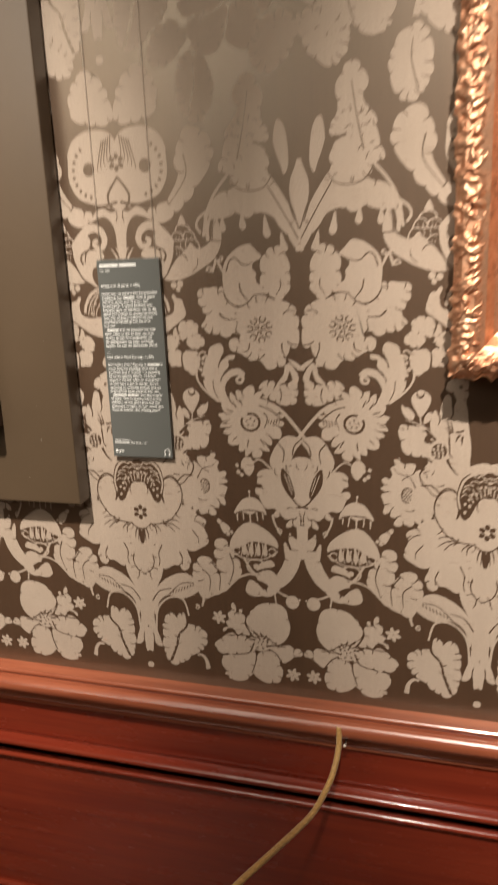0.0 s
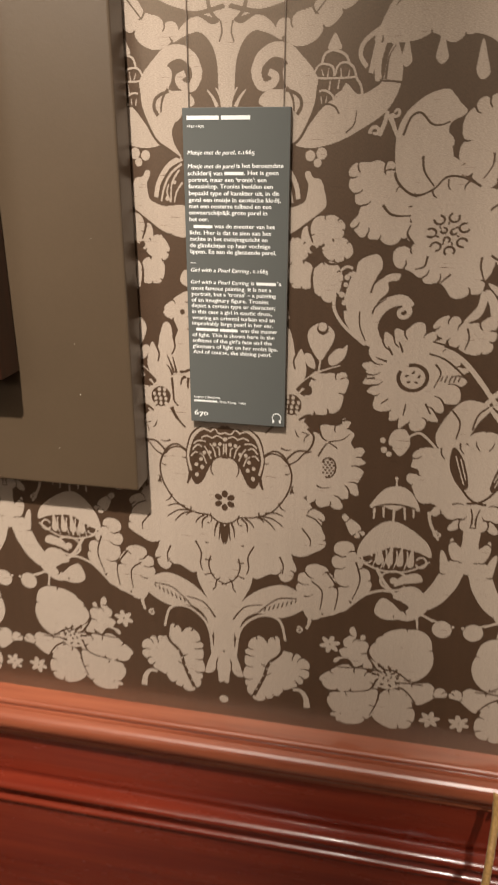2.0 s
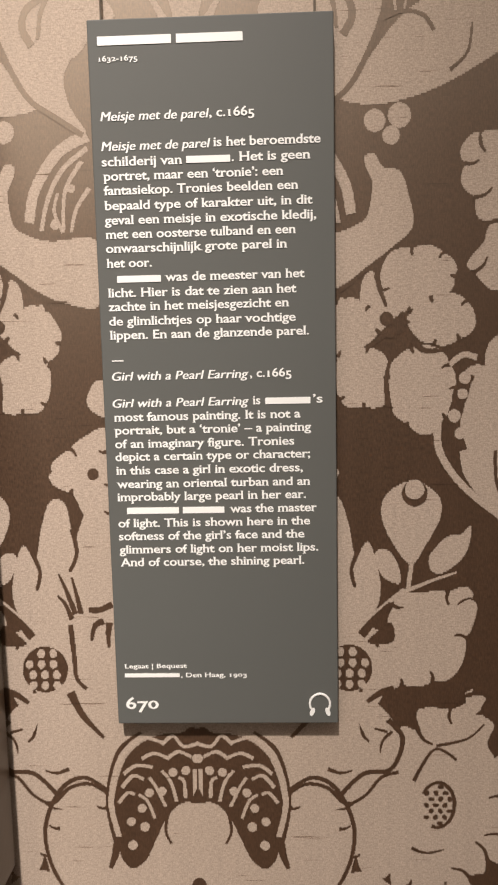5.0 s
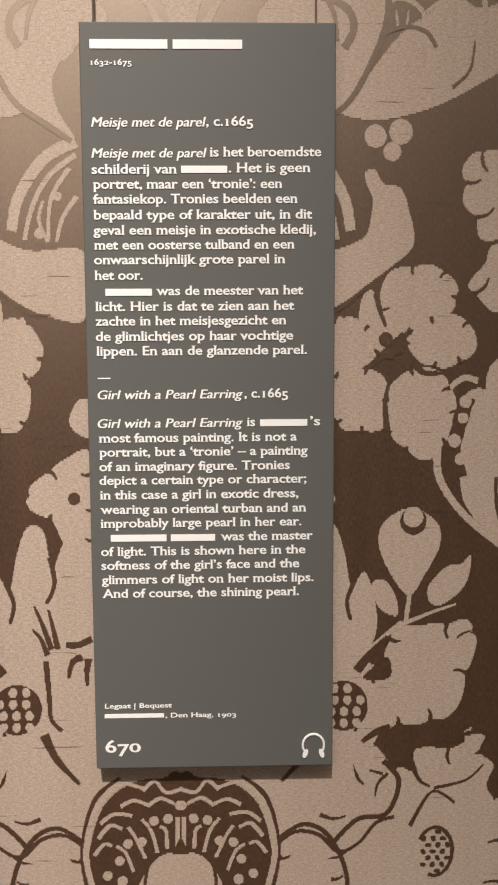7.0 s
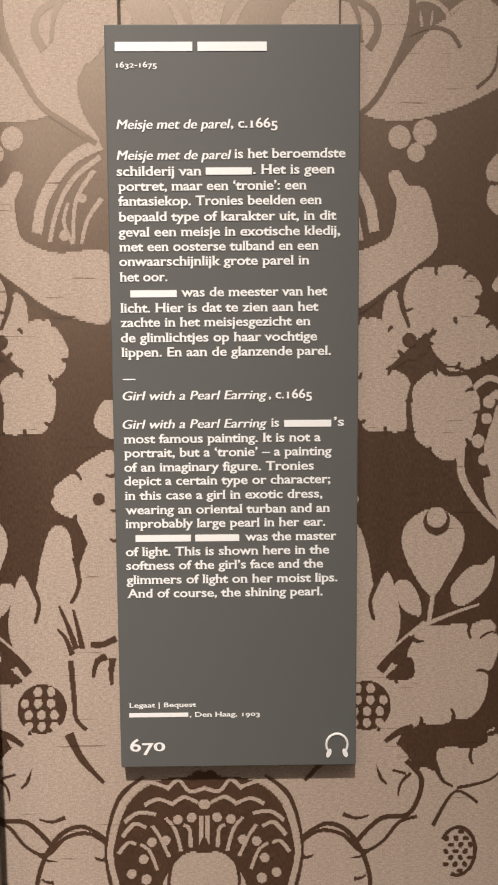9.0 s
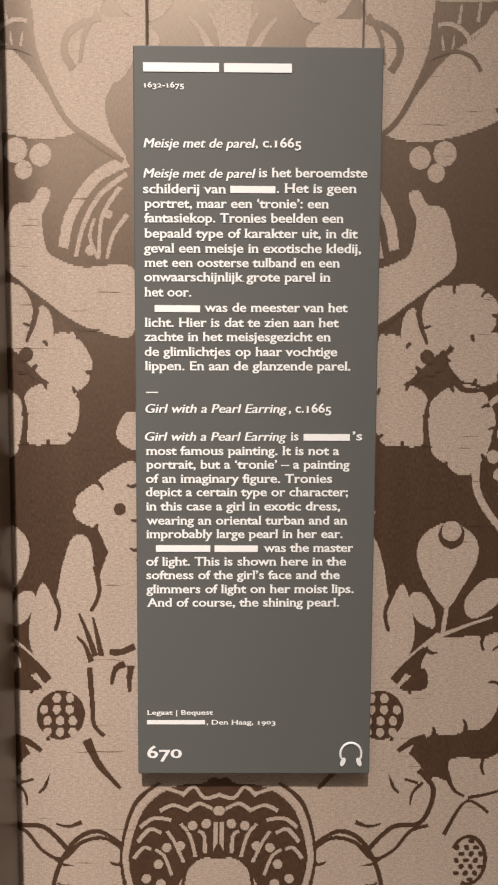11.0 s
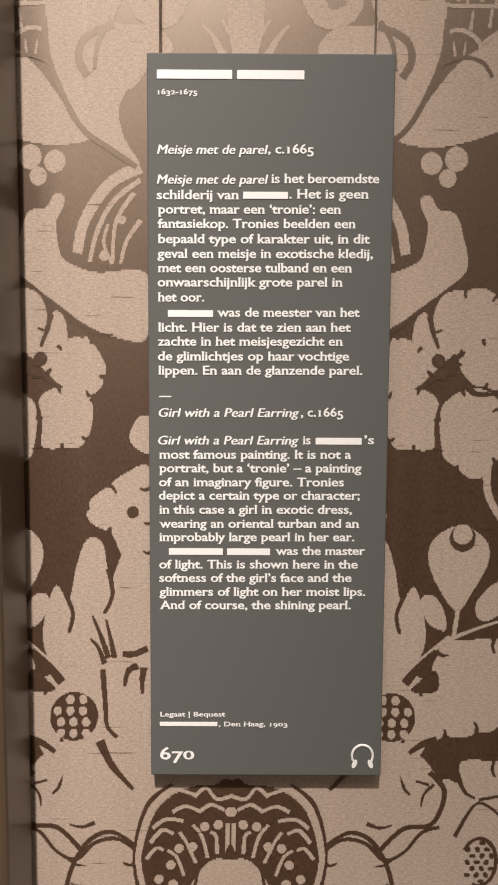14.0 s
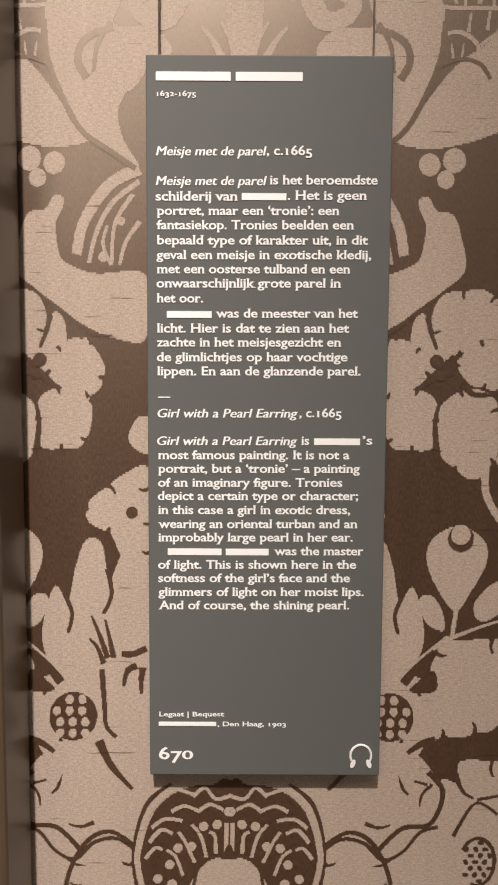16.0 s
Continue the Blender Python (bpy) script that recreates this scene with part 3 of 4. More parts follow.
stroke(3, 1.5, 1.5, (24.5, 300.0), (33.5, 301.0), (40.6, 296.0))
stroke(3, 1.5, 1.5, (29.6, 293.0), (35.6, 295.0), (41.7, 288.0))
stroke(3, 1.4, 1.4, (34.7, 284.0), (38.7, 285.0), (43.8, 279.0))
stroke(3, 1.6, 1.6, (1.8, 283.0), (1.5, 299.0))
stroke(3, 1.5, 1.5, (6.8, 282.0), (7.6, 292.0), (10.6, 294.0))
stroke(3, 1.5, 1.5, (11.8, 280.0), (14.6, 291.0), (19.5, 298.0))
stroke(3, 1.5, 1.5, (17.8, 277.0), (22.7, 288.0), (26.6, 294.0))
stroke(3, 1.4, 1.4, (23.9, 270.0), (27.8, 280.0), (32.7, 284.0))
dot(3, (-0.6, 305.0), 2.5)
dot(3, (6.5, 298.0), 2.5)
dot(3, (13.5, 297.0), 2.5)
dot(3, (19.7, 286.0), 2.5)
dot(3, (26.7, 285.0), 2.5)
dot(3, (30.9, 276.0), 2.5)
dot(3, (29.5, 265.0), 2.7)
dot(3, (37.0, 268.0), 2.5)
dot(3, (36.5, 254.0), 2.7)
stroke(3, 2.4, 2.4, (44.1, 259.0), (47.8, 281.0), (41.4, 306.0), (28.2, 319.0))
stroke(2, 1.8, 1.8, (46.2, 256.0), (49.8, 281.0), (43.4, 308.0), (30.2, 320.0))
stroke(2, 5, 1.5, (44.1, 259.0), (46.3, 249.0), (49.4, 240.0))
stroke(2, 1.4, 1.0, (15.9, 276.0), (18.1, 263.0), (15.2, 255.0))
six_petals(2, (0, 220.0))
stroke(2, 2.4, 0.8, (8.2, 190.0), (12.3, 179.0), (13.5, 167.0))
stroke(2, 2.2, 0.8, (5.2, 187.0), (6.4, 175.0), (7.6, 162.0))
stroke(2, 2.2, 0.8, (22.1, 196.0), (29.2, 189.0), (30.3, 177.0))
stroke(2, 2.2, 0.8, (27.0, 197.0), (35.1, 191.0), (39.2, 184.0))
stroke(2, 2.2, 0.8, (43.0, 200.0), (56.1, 196.0), (67.2, 184.0))
stroke(2, 2.2, 0.8, (47.0, 202.0), (63.0, 200.0), (77.2, 190.0))
stroke(2, 2.2, 0.8, (52.9, 207.0), (65.9, 209.0), (76.9, 205.0))
blob(2, (-6, 187), (1, 181), (1, 171), (-1, 156), (-5, 167))
motif("woven_skirt")
leafy(1, 15, 4.2, (-22, 194), (38, 205), (83, 235), (111, 224), (129, 205), (123, 195), (132, 180), (131, 167), (109, 155), (91, 143), (96, 125), (81, 111), (62, 118), (44, 110), (31, 115), (23, 94), (-23, 88))
stroke(2, 1.8, 1.2, (39.6, 157.0), (31.9, 140.0), (33.1, 124.0), (30.3, 113.0))
stroke(2, 1.8, 1.2, (73.8, 146.0), (79.0, 133.0), (78.2, 120.0))
stroke(2, 1.6, 1.0, (105.8, 210.0), (117.9, 205.0), (126.1, 196.0))
stroke(2, 1.6, 1.0, (101.1, 191.0), (112.4, 176.0), (112.5, 166.0))
stroke(2, 1.6, 1.4, (19.0, 136.3), (21.3, 120.6), (13.5, 102.9), (-3.5, 93.5))
motif("woven_stem")
blob(1, (-8, 86), (11, 88), (27, 109), (38, 121), (36, 95), (19, 57), (15, 25), (15, -9), (24, -40), (27, -57), (15, -53), (4, -27), (-7, -16))
stroke(1, 3, 1.5, (10.7, 88.2), (8.5, 99.7))
stroke(1, 3, 1.5, (16.7, 96.6), (18.4, 111.2))
blob(3, (-8, -20), (1, -20), (10, -42), (5, -61), (-7, -69))
stroke(2, 1.4, 1.4, (-0.9, -15.2), (10.6, -36.1), (7.9, -59.0))
dot(1, (-0.7, -100.8), 6)
motif("woven_branch")
blob(1, (14, 25), (19, 60), (43, 88), (78, 103), (105, 93), (120, 86), (110, 69), (80, 51), (46, 54), (26, 37), (19, 7))
stroke(2, 2.0, 1.2, (12.5, 39.1), (28.4, 61.1), (52.6, 68.4))
hatch(2, (50.7, 59.0), (97.9, 79.9), 9, 8)
stroke(2, 1.4, 1.4, (46.7, 54.8), (72.6, 79.9), (98.8, 84.1))
stroke(1, 4.2, 3.6, (16.5, -22.5), (21.0, 16.2), (33.8, 39.1), (55.9, 51.7), (77.4, 45.4), (86.2, 14.1))
spiral(1, (104.0, 35.0), 5.2, 1.2, 120, -1, 3.2)
stroke(1, 7, 4, (111.2, 72.6), (117.7, 54.8), (114.1, 38.1))
leafy(1, 18, 3.0, (34, -74), (30, -40), (34, -4), (45, 17), (59, 10), (73, 19), (84, -2), (110, -10), (122, -30), (110, -54), (92, -68), (66, -88), (44, -92))
stroke(2, 3.0, 4.4, (85.2, 14.1), (79.6, -8.9), (64.7, -26.7), (57.0, -53.8), (44.3, -86.2))
dot(3, (78.4, -0.5), 1.6)
dot(3, (72.5, -13.1), 1.6)
dot(3, (66.7, -25.6), 1.6)
dot(3, (61.8, -37.1), 1.5)
dot(3, (56.9, -49.6), 1.5)
dot(3, (52.1, -62.2), 1.5)
dot(3, (48.2, -74.7), 1.4)
stroke(2, 2, 0.8, (69.6, -19.3), (77.6, -12.0))
stroke(2, 2, 0.8, (63.8, -36.1), (53.5, -29.8))
stroke(2, 2, 0.8, (58.0, -50.7), (68.1, -43.4))
stroke(1, 10, 4, (120.7, -95.6), (118.2, -78.9), (110.7, -67.4), (99.4, -67.4))
leafy(1, 8, 4.0, (116, 57), (106, 86), (99, 111), (113, 135), (137, 135), (148, 109), (156, 79), (142, 64))
leafy(1, 8, 4.0, (155, 74), (150, 121), (144, 147), (148, 172), (166, 175), (176, 154), (193, 127), (191, 111), (172, 86))
stroke(1, 4, 3.6, (120.8, 55.9), (159.7, 74.7), (190.2, 103.9), (221.2, 111.2), (251.3, 88.2), (277.2, 73.6))
stroke(2, 1.8, 1.0, (135.9, 131.1), (151.8, 104.9), (149.7, 73.6))
stroke(2, 1.8, 1.0, (172.6, 149.9), (179.5, 122.7), (171.3, 92.4))
stroke(2, 1.6, 1.0, (117.2, 114.3), (131.7, 99.7), (130.5, 71.5))
motif("woven_tent")
blob(1, (183, 228), (194, 249), (206, 259), (222, 260), (235, 250), (244, 230), (227, 234), (214, 228), (199, 232))
stroke(1, 3.4, 2.4, (189.5, 231.0), (189.8, 214.0))
stroke(1, 3.0, 2.2, (200.5, 231.0), (201.7, 217.0))
stroke(1, 3.4, 2.4, (213.5, 230.0), (213.8, 213.0))
stroke(1, 3.0, 2.2, (225.5, 233.0), (227.8, 216.0))
stroke(1, 3.0, 2.2, (236.5, 233.0), (237.7, 220.0))
stroke(2, 1.6, 1.6, (187.6, 229.0), (202.5, 235.0), (221.5, 236.0), (239.5, 232.0))
dot(1, (212.9, 271.0), 2.2)
stroke(1, 1.5, 3.5, (213.0, 269.0), (214.1, 257.0))
blob(1, (174, 158), (177, 180), (193, 203), (211, 213), (233, 206), (258, 186), (264, 167), (246, 173), (216, 176), (197, 166))
stroke(1, 2.6, 2.6, (181.6, 149.9), (206.0, 141.5), (237.1, 143.6), (263.6, 160.3))
stroke(1, 3.4, 2.4, (215.9, 176.0), (213.9, 145.7))
stroke(1, 2.4, 1.4, (203.2, 165.5), (206.6, 155.1), (203.9, 143.6))
bow(1, (186, 158), (6.5, 7.5), 2.6, 20, 340)
bow(1, (253, 158), (6.5, 7.5), 2.6, -160, 160)
for x in (196, 209, 222, 235):
    drop(1, (x + 6, 178), (x + 5, 150), 4.2)
    stroke(1, 2.2, 1.6, (x, 172), (x + 1, 160), (x - 2, 146))
bow(1, (222, 128), (17, 14), 3.2, 30, 330)
dot(1, (222, 128), 5.0)
stroke(1, 4.4, 3.6, (198.9, 144.6), (211.7, 122.7), (228.5, 104.9), (255.4, 87.2))
blob(1, (223, 120), (230, 135), (250, 142), (257, 131), (236, 125))
blob(1, (223, 104), (237, 120), (252, 121), (262, 108), (251, 92), (236, 98))
blob(1, (201, 82), (209, 100), (225, 93), (238, 75), (221, 68), (206, 72))
leafy(1, 6, 1.6, (151, 216), (169, 205), (180, 191), (166, 187))
stroke(1, 4, 2.5, (254.5, 85.1), (258.6, 59.0))
motif("woven_bottom_flower")
oval(1, (227, -25), 22, 19)
leafy(1, 6, 2.2, (149, -69), (168, -59), (202, -50), (216, -39), (215, -72), (205, -101), (185, -112), (164, -106))
leafy(1, 6, 2.2, (217, -64), (228, -45), (249, -47), (266, -70), (266, -98), (244, -110), (221, -102), (210, -87))
leafy(1, 7, -2.4, (242, -30), (268, -27), (305, -34), (303, -43), (283, -56), (267, -63), (250, -47))
leafy(1, 7, -2.6, (136, -44), (155, -19), (192, -15), (213, -30), (202, -50), (175, -57), (150, -56))
leafy(1, 9, -3.0, (170, 42), (176, 49), (184, 33), (193, 35), (201, 7), (211, -13), (192, -13), (168, -3), (155, -9), (163, 10))
leafy(1, 5, 1.5, (208, 35), (221, 48), (249, 58), (274, 48), (284, 16), (277, -11), (258, -27), (236, -13), (213, -3), (200, 15))
stroke(2, 2.2, 1.2, (211, -13), (198, 10), (203, 30))
stroke(2, 2.2, 1.2, (213, -3), (222, -12), (236, -13), (258, -27))
stroke(2, 2.2, 1.2, (212, -15), (190, -15), (160, -18))
stroke(2, 2.2, 1.2, (213, -31), (203, -50), (170, -58))
stroke(2, 2.2, 1.2, (219, -42), (216, -70), (208, -93))
stroke(2, 2.2, 1.2, (244, -38), (256, -46), (268, -62))
stroke(2, 2.2, 1.2, (238, -32), (252, -30), (275, -30))
stroke(2, 1.0, 3.0, (237, -22), (245, -16))
stroke(2, 1.0, 3.0, (234, -18), (239, -10))
stroke(2, 1.0, 3.0, (230, -16), (229, -7))
stroke(2, 1.0, 3.0, (224, -16), (219, -8))
stroke(2, 1.0, 3.0, (220, -18), (211, -14))
stroke(2, 1.0, 3.0, (217, -22), (206, -21))
ring(2, (227, -27), (14, 11), 8, 2.4)
ring(2, (227, -25), (5, 4.5), 4, 1.9)
star((147, 18), 13.5)
star((168, -97), 13.5)
star((289, -86), 13.5)
motif("woven_iris")
blob(1, (309, 368), (284, 375), (267, 362), (252, 331), (261, 311), (282, 319), (298, 349))
leafy(1, 15, -4.4, (329, 328), (269, 321), (247, 312), (227, 302), (234, 285), (225, 269), (239, 251), (254, 241), (262, 227), (282, 228), (297, 215), (336, 218))
stroke(2, 1.2, 2.4, (276.0, 309.4), (282.1, 284.5), (289.6, 264.4), (303.5, 249.4), (319.9, 245.6))
blob(2, (273, 316), (282, 310), (291, 291), (296, 268), (290, 263), (279, 276), (272, 294))
stroke(3, 1.2, 1.0, (277.8, 306.1), (283.5, 289.5), (291.0, 269.5))
stroke(3, 1.2, 1.0, (283.6, 302.9), (288.4, 288.0), (292.3, 276.3))
stroke(2, 1.6, 1.6, (306.3, 368.4), (295.9, 357.1), (292.1, 339.3))
stroke(2, 1.6, 1.2, (267.1, 361.7), (277.4, 347.2), (275.2, 326.8))
spiral(1, (268.7, 200.3), 5.2, 1.15, 100, 1, 3.2)
stroke(1, 4.4, 2.8, (254.9, 230.6), (259.0, 213.2), (269.9, 192.4))
stroke(2, 2.2, 1.0, (310.4, 213.4), (311.1, 229.0), (313.8, 239.5))
stroke(1, 5.6, 5.6, (314.0, 371.6), (280.4, 412.5), (256.1, 429.8), (227.4, 436.2))
stroke(2, 1.5, 1.5, (311.6, 385.9), (286.4, 417.2), (263.8, 432.8), (236.7, 440.8))
stroke(2, 1.5, 1.5, (301.3, 374.7), (274.6, 403.1), (253.4, 420.4), (234.1, 426.8))
leafy(1, 9, 2.6, (235, 456), (250, 470), (274, 462), (296, 469), (303, 451), (295, 430), (276, 429), (264, 434), (248, 445))
stroke(2, 1.6, 1.0, (272.0, 457.3), (274.9, 445.8), (271.6, 432.8))
leafy(1, 19, -4.6, (165, 403), (176, 435), (200, 452), (225, 456), (249, 439), (272, 415), (275, 387), (256, 362), (234, 337), (207, 343), (181, 364))
bow(2, (219.1, 397.6), (16.1, 15.1), 3.4, 150, 470)
ring(2, (219.1, 397.6), (7.2, 6.4), 5, 2.0)
stroke(2, 1.8, 0.9, (188.7, 415.2), (176.4, 419.2))
stroke(2, 1.8, 0.9, (194.2, 423.1), (188.3, 433.3))
stroke(2, 1.8, 0.9, (205.4, 426.9), (200.2, 438.7))
stroke(2, 1.8, 0.9, (193.9, 370.9), (185.8, 364.4))
stroke(2, 1.8, 0.9, (214.5, 366.2), (212.5, 351.5))
stroke(2, 1.8, 0.9, (236.3, 368.0), (243.3, 355.0))
stroke(2, 1.8, 0.9, (176.9, 395.2), (167.1, 393.6))
hatch(2, (251.1, 398.4), (270.1, 398.4), 5, 9)
stroke(2, 1.6, 1.0, (242.5, 415.0), (249.3, 404.7), (243.6, 387.3))
leafy(1, 9, 2.4, (312, 222), (300, 215), (299, 185), (286, 197), (286, 166), (276, 178), (275, 148), (265, 119), (243, 88), (216, 75), (249, 73), (281, 100), (297, 125), (306, 146), (321, 145))
stroke(1, 3, 3, (255.8, 83.3), (280.5, 73.6), (289.4, 68.5))
dot(1, (289, 63), 12.5)
dot(2, (302.3, 68.4), 3.0)
dot(3, (302.3, 68.4), 2.0)
blob(1, (199, 318), (204, 332), (217, 334), (224, 317), (215, 301), (205, 308))
dot(1, (192.2, 319.0), 3.4)
dot(1, (194.4, 307.0), 3.8)
dot(1, (200.5, 302.0), 3.4)
dot(2, (202.3, 311.0), 2.0)
stroke(1, 3, 3, (218.2, 322.0), (234.0, 331.0), (254.3, 314.0))
motif("woven_canopy")
leafy(1, 9, 2.4, (149, 737), (173, 771), (202, 781), (237, 790), (267, 788), (287, 749), (304, 712), (314, 682), (301, 688), (278, 716), (266, 734), (247, 742), (226, 736), (207, 742), (184, 737))
leafy(1, 9, 2.4, (192, 830), (198, 791), (225, 777), (252, 782), (259, 811), (254, 835), (225, 846), (199, 843))
leafy(1, 9, 2.6, (190, 857), (205, 882), (235, 886), (258, 864), (254, 845), (224, 854))
stroke(2, 1.6, 1.6, (193.0, 801.0), (206.3, 782.0), (228.4, 775.0), (251.3, 779.0), (264.1, 795.0))
blob(1, (313, 814), (297, 795), (293, 768), (301, 733), (316, 717))
stroke(2, 1.4, 1.4, (293.1, 794.0), (290.6, 761.0), (301.1, 726.0))
stroke(1, 6, 6, (309.5, 703.0), (289.8, 748.0), (264.2, 788.0), (236.7, 820.0))
stroke(2, 1.4, 1.4, (306.5, 698.0), (281.9, 741.0), (257.3, 781.0))
stroke(2, 1.4, 1.4, (307.3, 714.0), (293.7, 754.0), (272.1, 790.0))
stroke(1, 5, 5, (205.8, 815.0), (174.3, 782.0), (155.8, 749.0), (147.4, 709.0))
blob(1, (268, 844), (279, 810), (285, 796), (292, 815), (287, 862), (274, 876))
drop(1, (180.9, 739.0), (181.3, 715.0), 5.4)
drop(1, (213.9, 743.0), (215.2, 717.0), 5.8)
drop(1, (251.9, 737.0), (255.5, 703.0), 6.2)
drop(1, (278.4, 710.0), (283.8, 680.0), 6.0)
motif("woven_fleur")
blob(1, (-7, 813), (6, 808), (15, 790), (14, 773), (7, 760), (16, 756), (30, 763), (44, 758), (57, 741), (42, 747), (28, 749), (16, 738), (10, 720), (7, 688), (-4, 688))
stroke(1, 4.5, 1.5, (9.8, 680.0), (14.7, 689.0), (20.6, 696.0))
stroke(1, 4.0, 1.5, (3.8, 680.0), (6.6, 690.0), (11.5, 698.0))
dot(1, (26.3, 779.0), 3.2)
stroke(2, 1.4, 1.0, (6.6, 759.0), (4.8, 749.0), (7.9, 740.0))
blob(1, (-8, 769), (-0, 867), (40, 887), (78, 872), (92, 830), (80, 786), (36, 768))
stroke(2, 3.4, 2.2, (2, 772), (36, 766), (70, 776), (90, 806), (90, 848))
dot(2, (51, 826), 10.5)
six_petals(2, (0, 834))
stroke(2, 3.0, 3.0, (-1, 812), (9, 800), (19, 784), (18, 770), (10, 759))
for k in range(9):
    turn = radians(-80 + 17 * k)
    oval(2, (44 + 36 * math.cos(turn), 823 + 42 * math.sin(turn)), 3.4, 2.6, turn)
for k in range(5):
    stroke(2, 2.0, 1.0, (8 + 4 * k, 876 - 2 * k), (10 + 6 * k, 850 - 5 * k), (6 + 7 * k, 838 - 4 * k))
leafy(1, 12, 3.0, (104, 837), (125, 876), (157, 868), (167, 830), (142, 790), (111, 757), (78, 736), (56, 742), (54, 756), (84, 768), (106, 798))
stroke(2, 1.8, 1, (118.4, 839.0), (120.9, 804.0), (89.6, 762.0))
motif("woven_spray")
leafy(1, 13, 3.2, (178, 808), (192, 850), (211, 890), (204, 919), (228, 947), (250, 914), (239, 858), (212, 814))
leafy(1, 11, 3.2, (124, 894), (111, 942), (130, 985), (163, 967), (173, 923), (152, 886))
leafy(1, 9, 3.0, (2, 898), (15, 953), (42, 975), (71, 955), (77, 912), (47, 896))
leafy(1, 9, 3.0, (64, 981), (80, 1020), (105, 1033), (132, 1013), (119, 986), (90, 969))
leafy(1, 11, 3.2, (231, 973), (246, 1011), (287, 1025), (308, 1003), (290, 962), (256, 943))
stroke(2, 2, 1, (208.7, 823.0), (219.9, 872.0), (228.2, 921.0))
stroke(2, 2, 1, (130.5, 898.0), (141.9, 938.0), (140.5, 967.0))

def weave(name, patches, first, hand):
    """One motif as a mesh: beige patches and brown ones over them, each a hair above the last."""
    verts, faces, mats = [], [], []
    for i, (layer, pts) in enumerate(patches):
        y = -(0.0001 * layer + 0.0000005 * (2 * ((first + i) % 96) + hand))
        if sum(a.x * b.y - b.x * a.y for a, b in zip(pts, pts[1:] + pts[:1])) < 0:
            pts = pts[::-1]
        faces.append(range(len(verts), len(verts) + len(pts)))
        verts += [(p.x / 1000 + SKEW * (p.y / 1000 - 0.3), y, p.y / 1000) for p in pts]
        mats.append(0 if layer % 2 else 1)
    me = bpy.data.meshes.new(name)
    me.from_pydata(verts, [], [list(f) for f in faces])
    me.materials.append(silk_motif)
    me.materials.append(silk_ground)
    me.polygons.foreach_set("material_index", mats)
    me.update()
    return me


def mirrored(patches):
    return [(layer, [Vector((-p.x, p.y)) for p in pts]) for layer, pts in patches]


count = 0
for name, patches in motifs.items():
    meshes = [weave(name, patches, count, 0), weave(name, mirrored(patches), count, 1)]
    count += len(patches)
    top = max(p.y for _, pts in patches for p in pts) / 1000 + 1
    for row in range(3):
        if top + row * RISE > TOP - 0.02:
            continue
        for k in range(-3, 5):
            for hand in (0, 1):
                ob = part(name, meshes[hand], silk_motif, wall)
                ob.location = (AXIS + 2 * HALF * k, 0, 1 + row * RISE)

# ---- the text panel: grey board on two steel wires ----
LW, LH, LX, LZ, LY = 0.1155, 0.349, -0.0015, 1.330, -0.0095
label = new("museum_label")
label.location = (LX, LY, LZ)
tagged(label, "tall grey museum text panel with white print, hung on wires", "museum label")
board = part("label_board", box(0, LW, 0, 0.0075, 0, LH, 0.0006, 2), label_grey, label)
for x in (0.004, LW - 0.010):
    part("wire_clip", box(x, x + 0.006, 0.0075, 0.0090, LH - 0.03, LH - 0.004, 0.0005, 1), label_edge, label)

dg = bpy.context.evaluated_depsgraph_get


def islands(me):
    """Groups of a mesh's vertices that hang together, from left to right."""
    root = list(range(len(me.vertices)))

    def find(i):
        while root[i] != i:
            root[i] = root[root[i]]
            i = root[i]
        return i

    for f in me.polygons:
        for i in f.vertices[1:]:
            root[find(i)] = find(f.vertices[0])
    groups = collections.defaultdict(list)
    for i in range(len(me.vertices)):
        groups[find(i)].append(i)
    return sorted(groups.values(), key=lambda g: min(me.vertices[i].co.x for i in g))


def old_style(me, text):
    """Old-style figures: nought to two stand as low as small letters, three to five, seven and nine hang below the line."""
    letters = [c for c in text if c != " "]
    groups = islands(me)
    if len(letters) != len(groups):
        return
    for c, group in zip(letters, groups):
        for i in group:
            co = me.vertices[i].co
            if c in "012":
                co.y *= 0.70
            elif c in "34579":
                co.y = co.y * 0.96 - 0.21


def serifs(me):
    """Slab serifs on the flat ends of the upright and slanting strokes."""
    uses = collections.Counter(key for f in me.polygons for key in f.edge_keys)
    slabs = []
    for (i, j), n in uses.items():
        a, b = me.vertices[i].co, me.vertices[j].co
        if n != 1 or abs(a.y - b.y) > 0.004 or not 0.05 < abs(a.x - b.x) < 0.17:
            continue
        lo, hi, y = min(a.x, b.x), max(a.x, b.x), a.y
        inner = [me.vertices[k].co.y for f in me.polygons if i in f.vertices and j in f.vertices for k in f.vertices]
        up = sum(inner) / len(inner) > y
        reach = 0.5 * (hi - lo)
        right = reach if up or y > 0.6 else 0.1 * reach
        tall = 0.05 if up else -0.05
        slabs.append([(lo - reach, y), (hi + right, y), (hi + 0.3 * right, y + tall), (lo - 0.3 * reach, y + tall)])
    return slabs


def drop_of(t):
    """The print's distance below the board's top edge, in metres, nudged to fit the camera's view."""
    u = t / 343
    return (t - 1.1 * min(1.0, 6 * u) * (1 - u)) * LH / 343


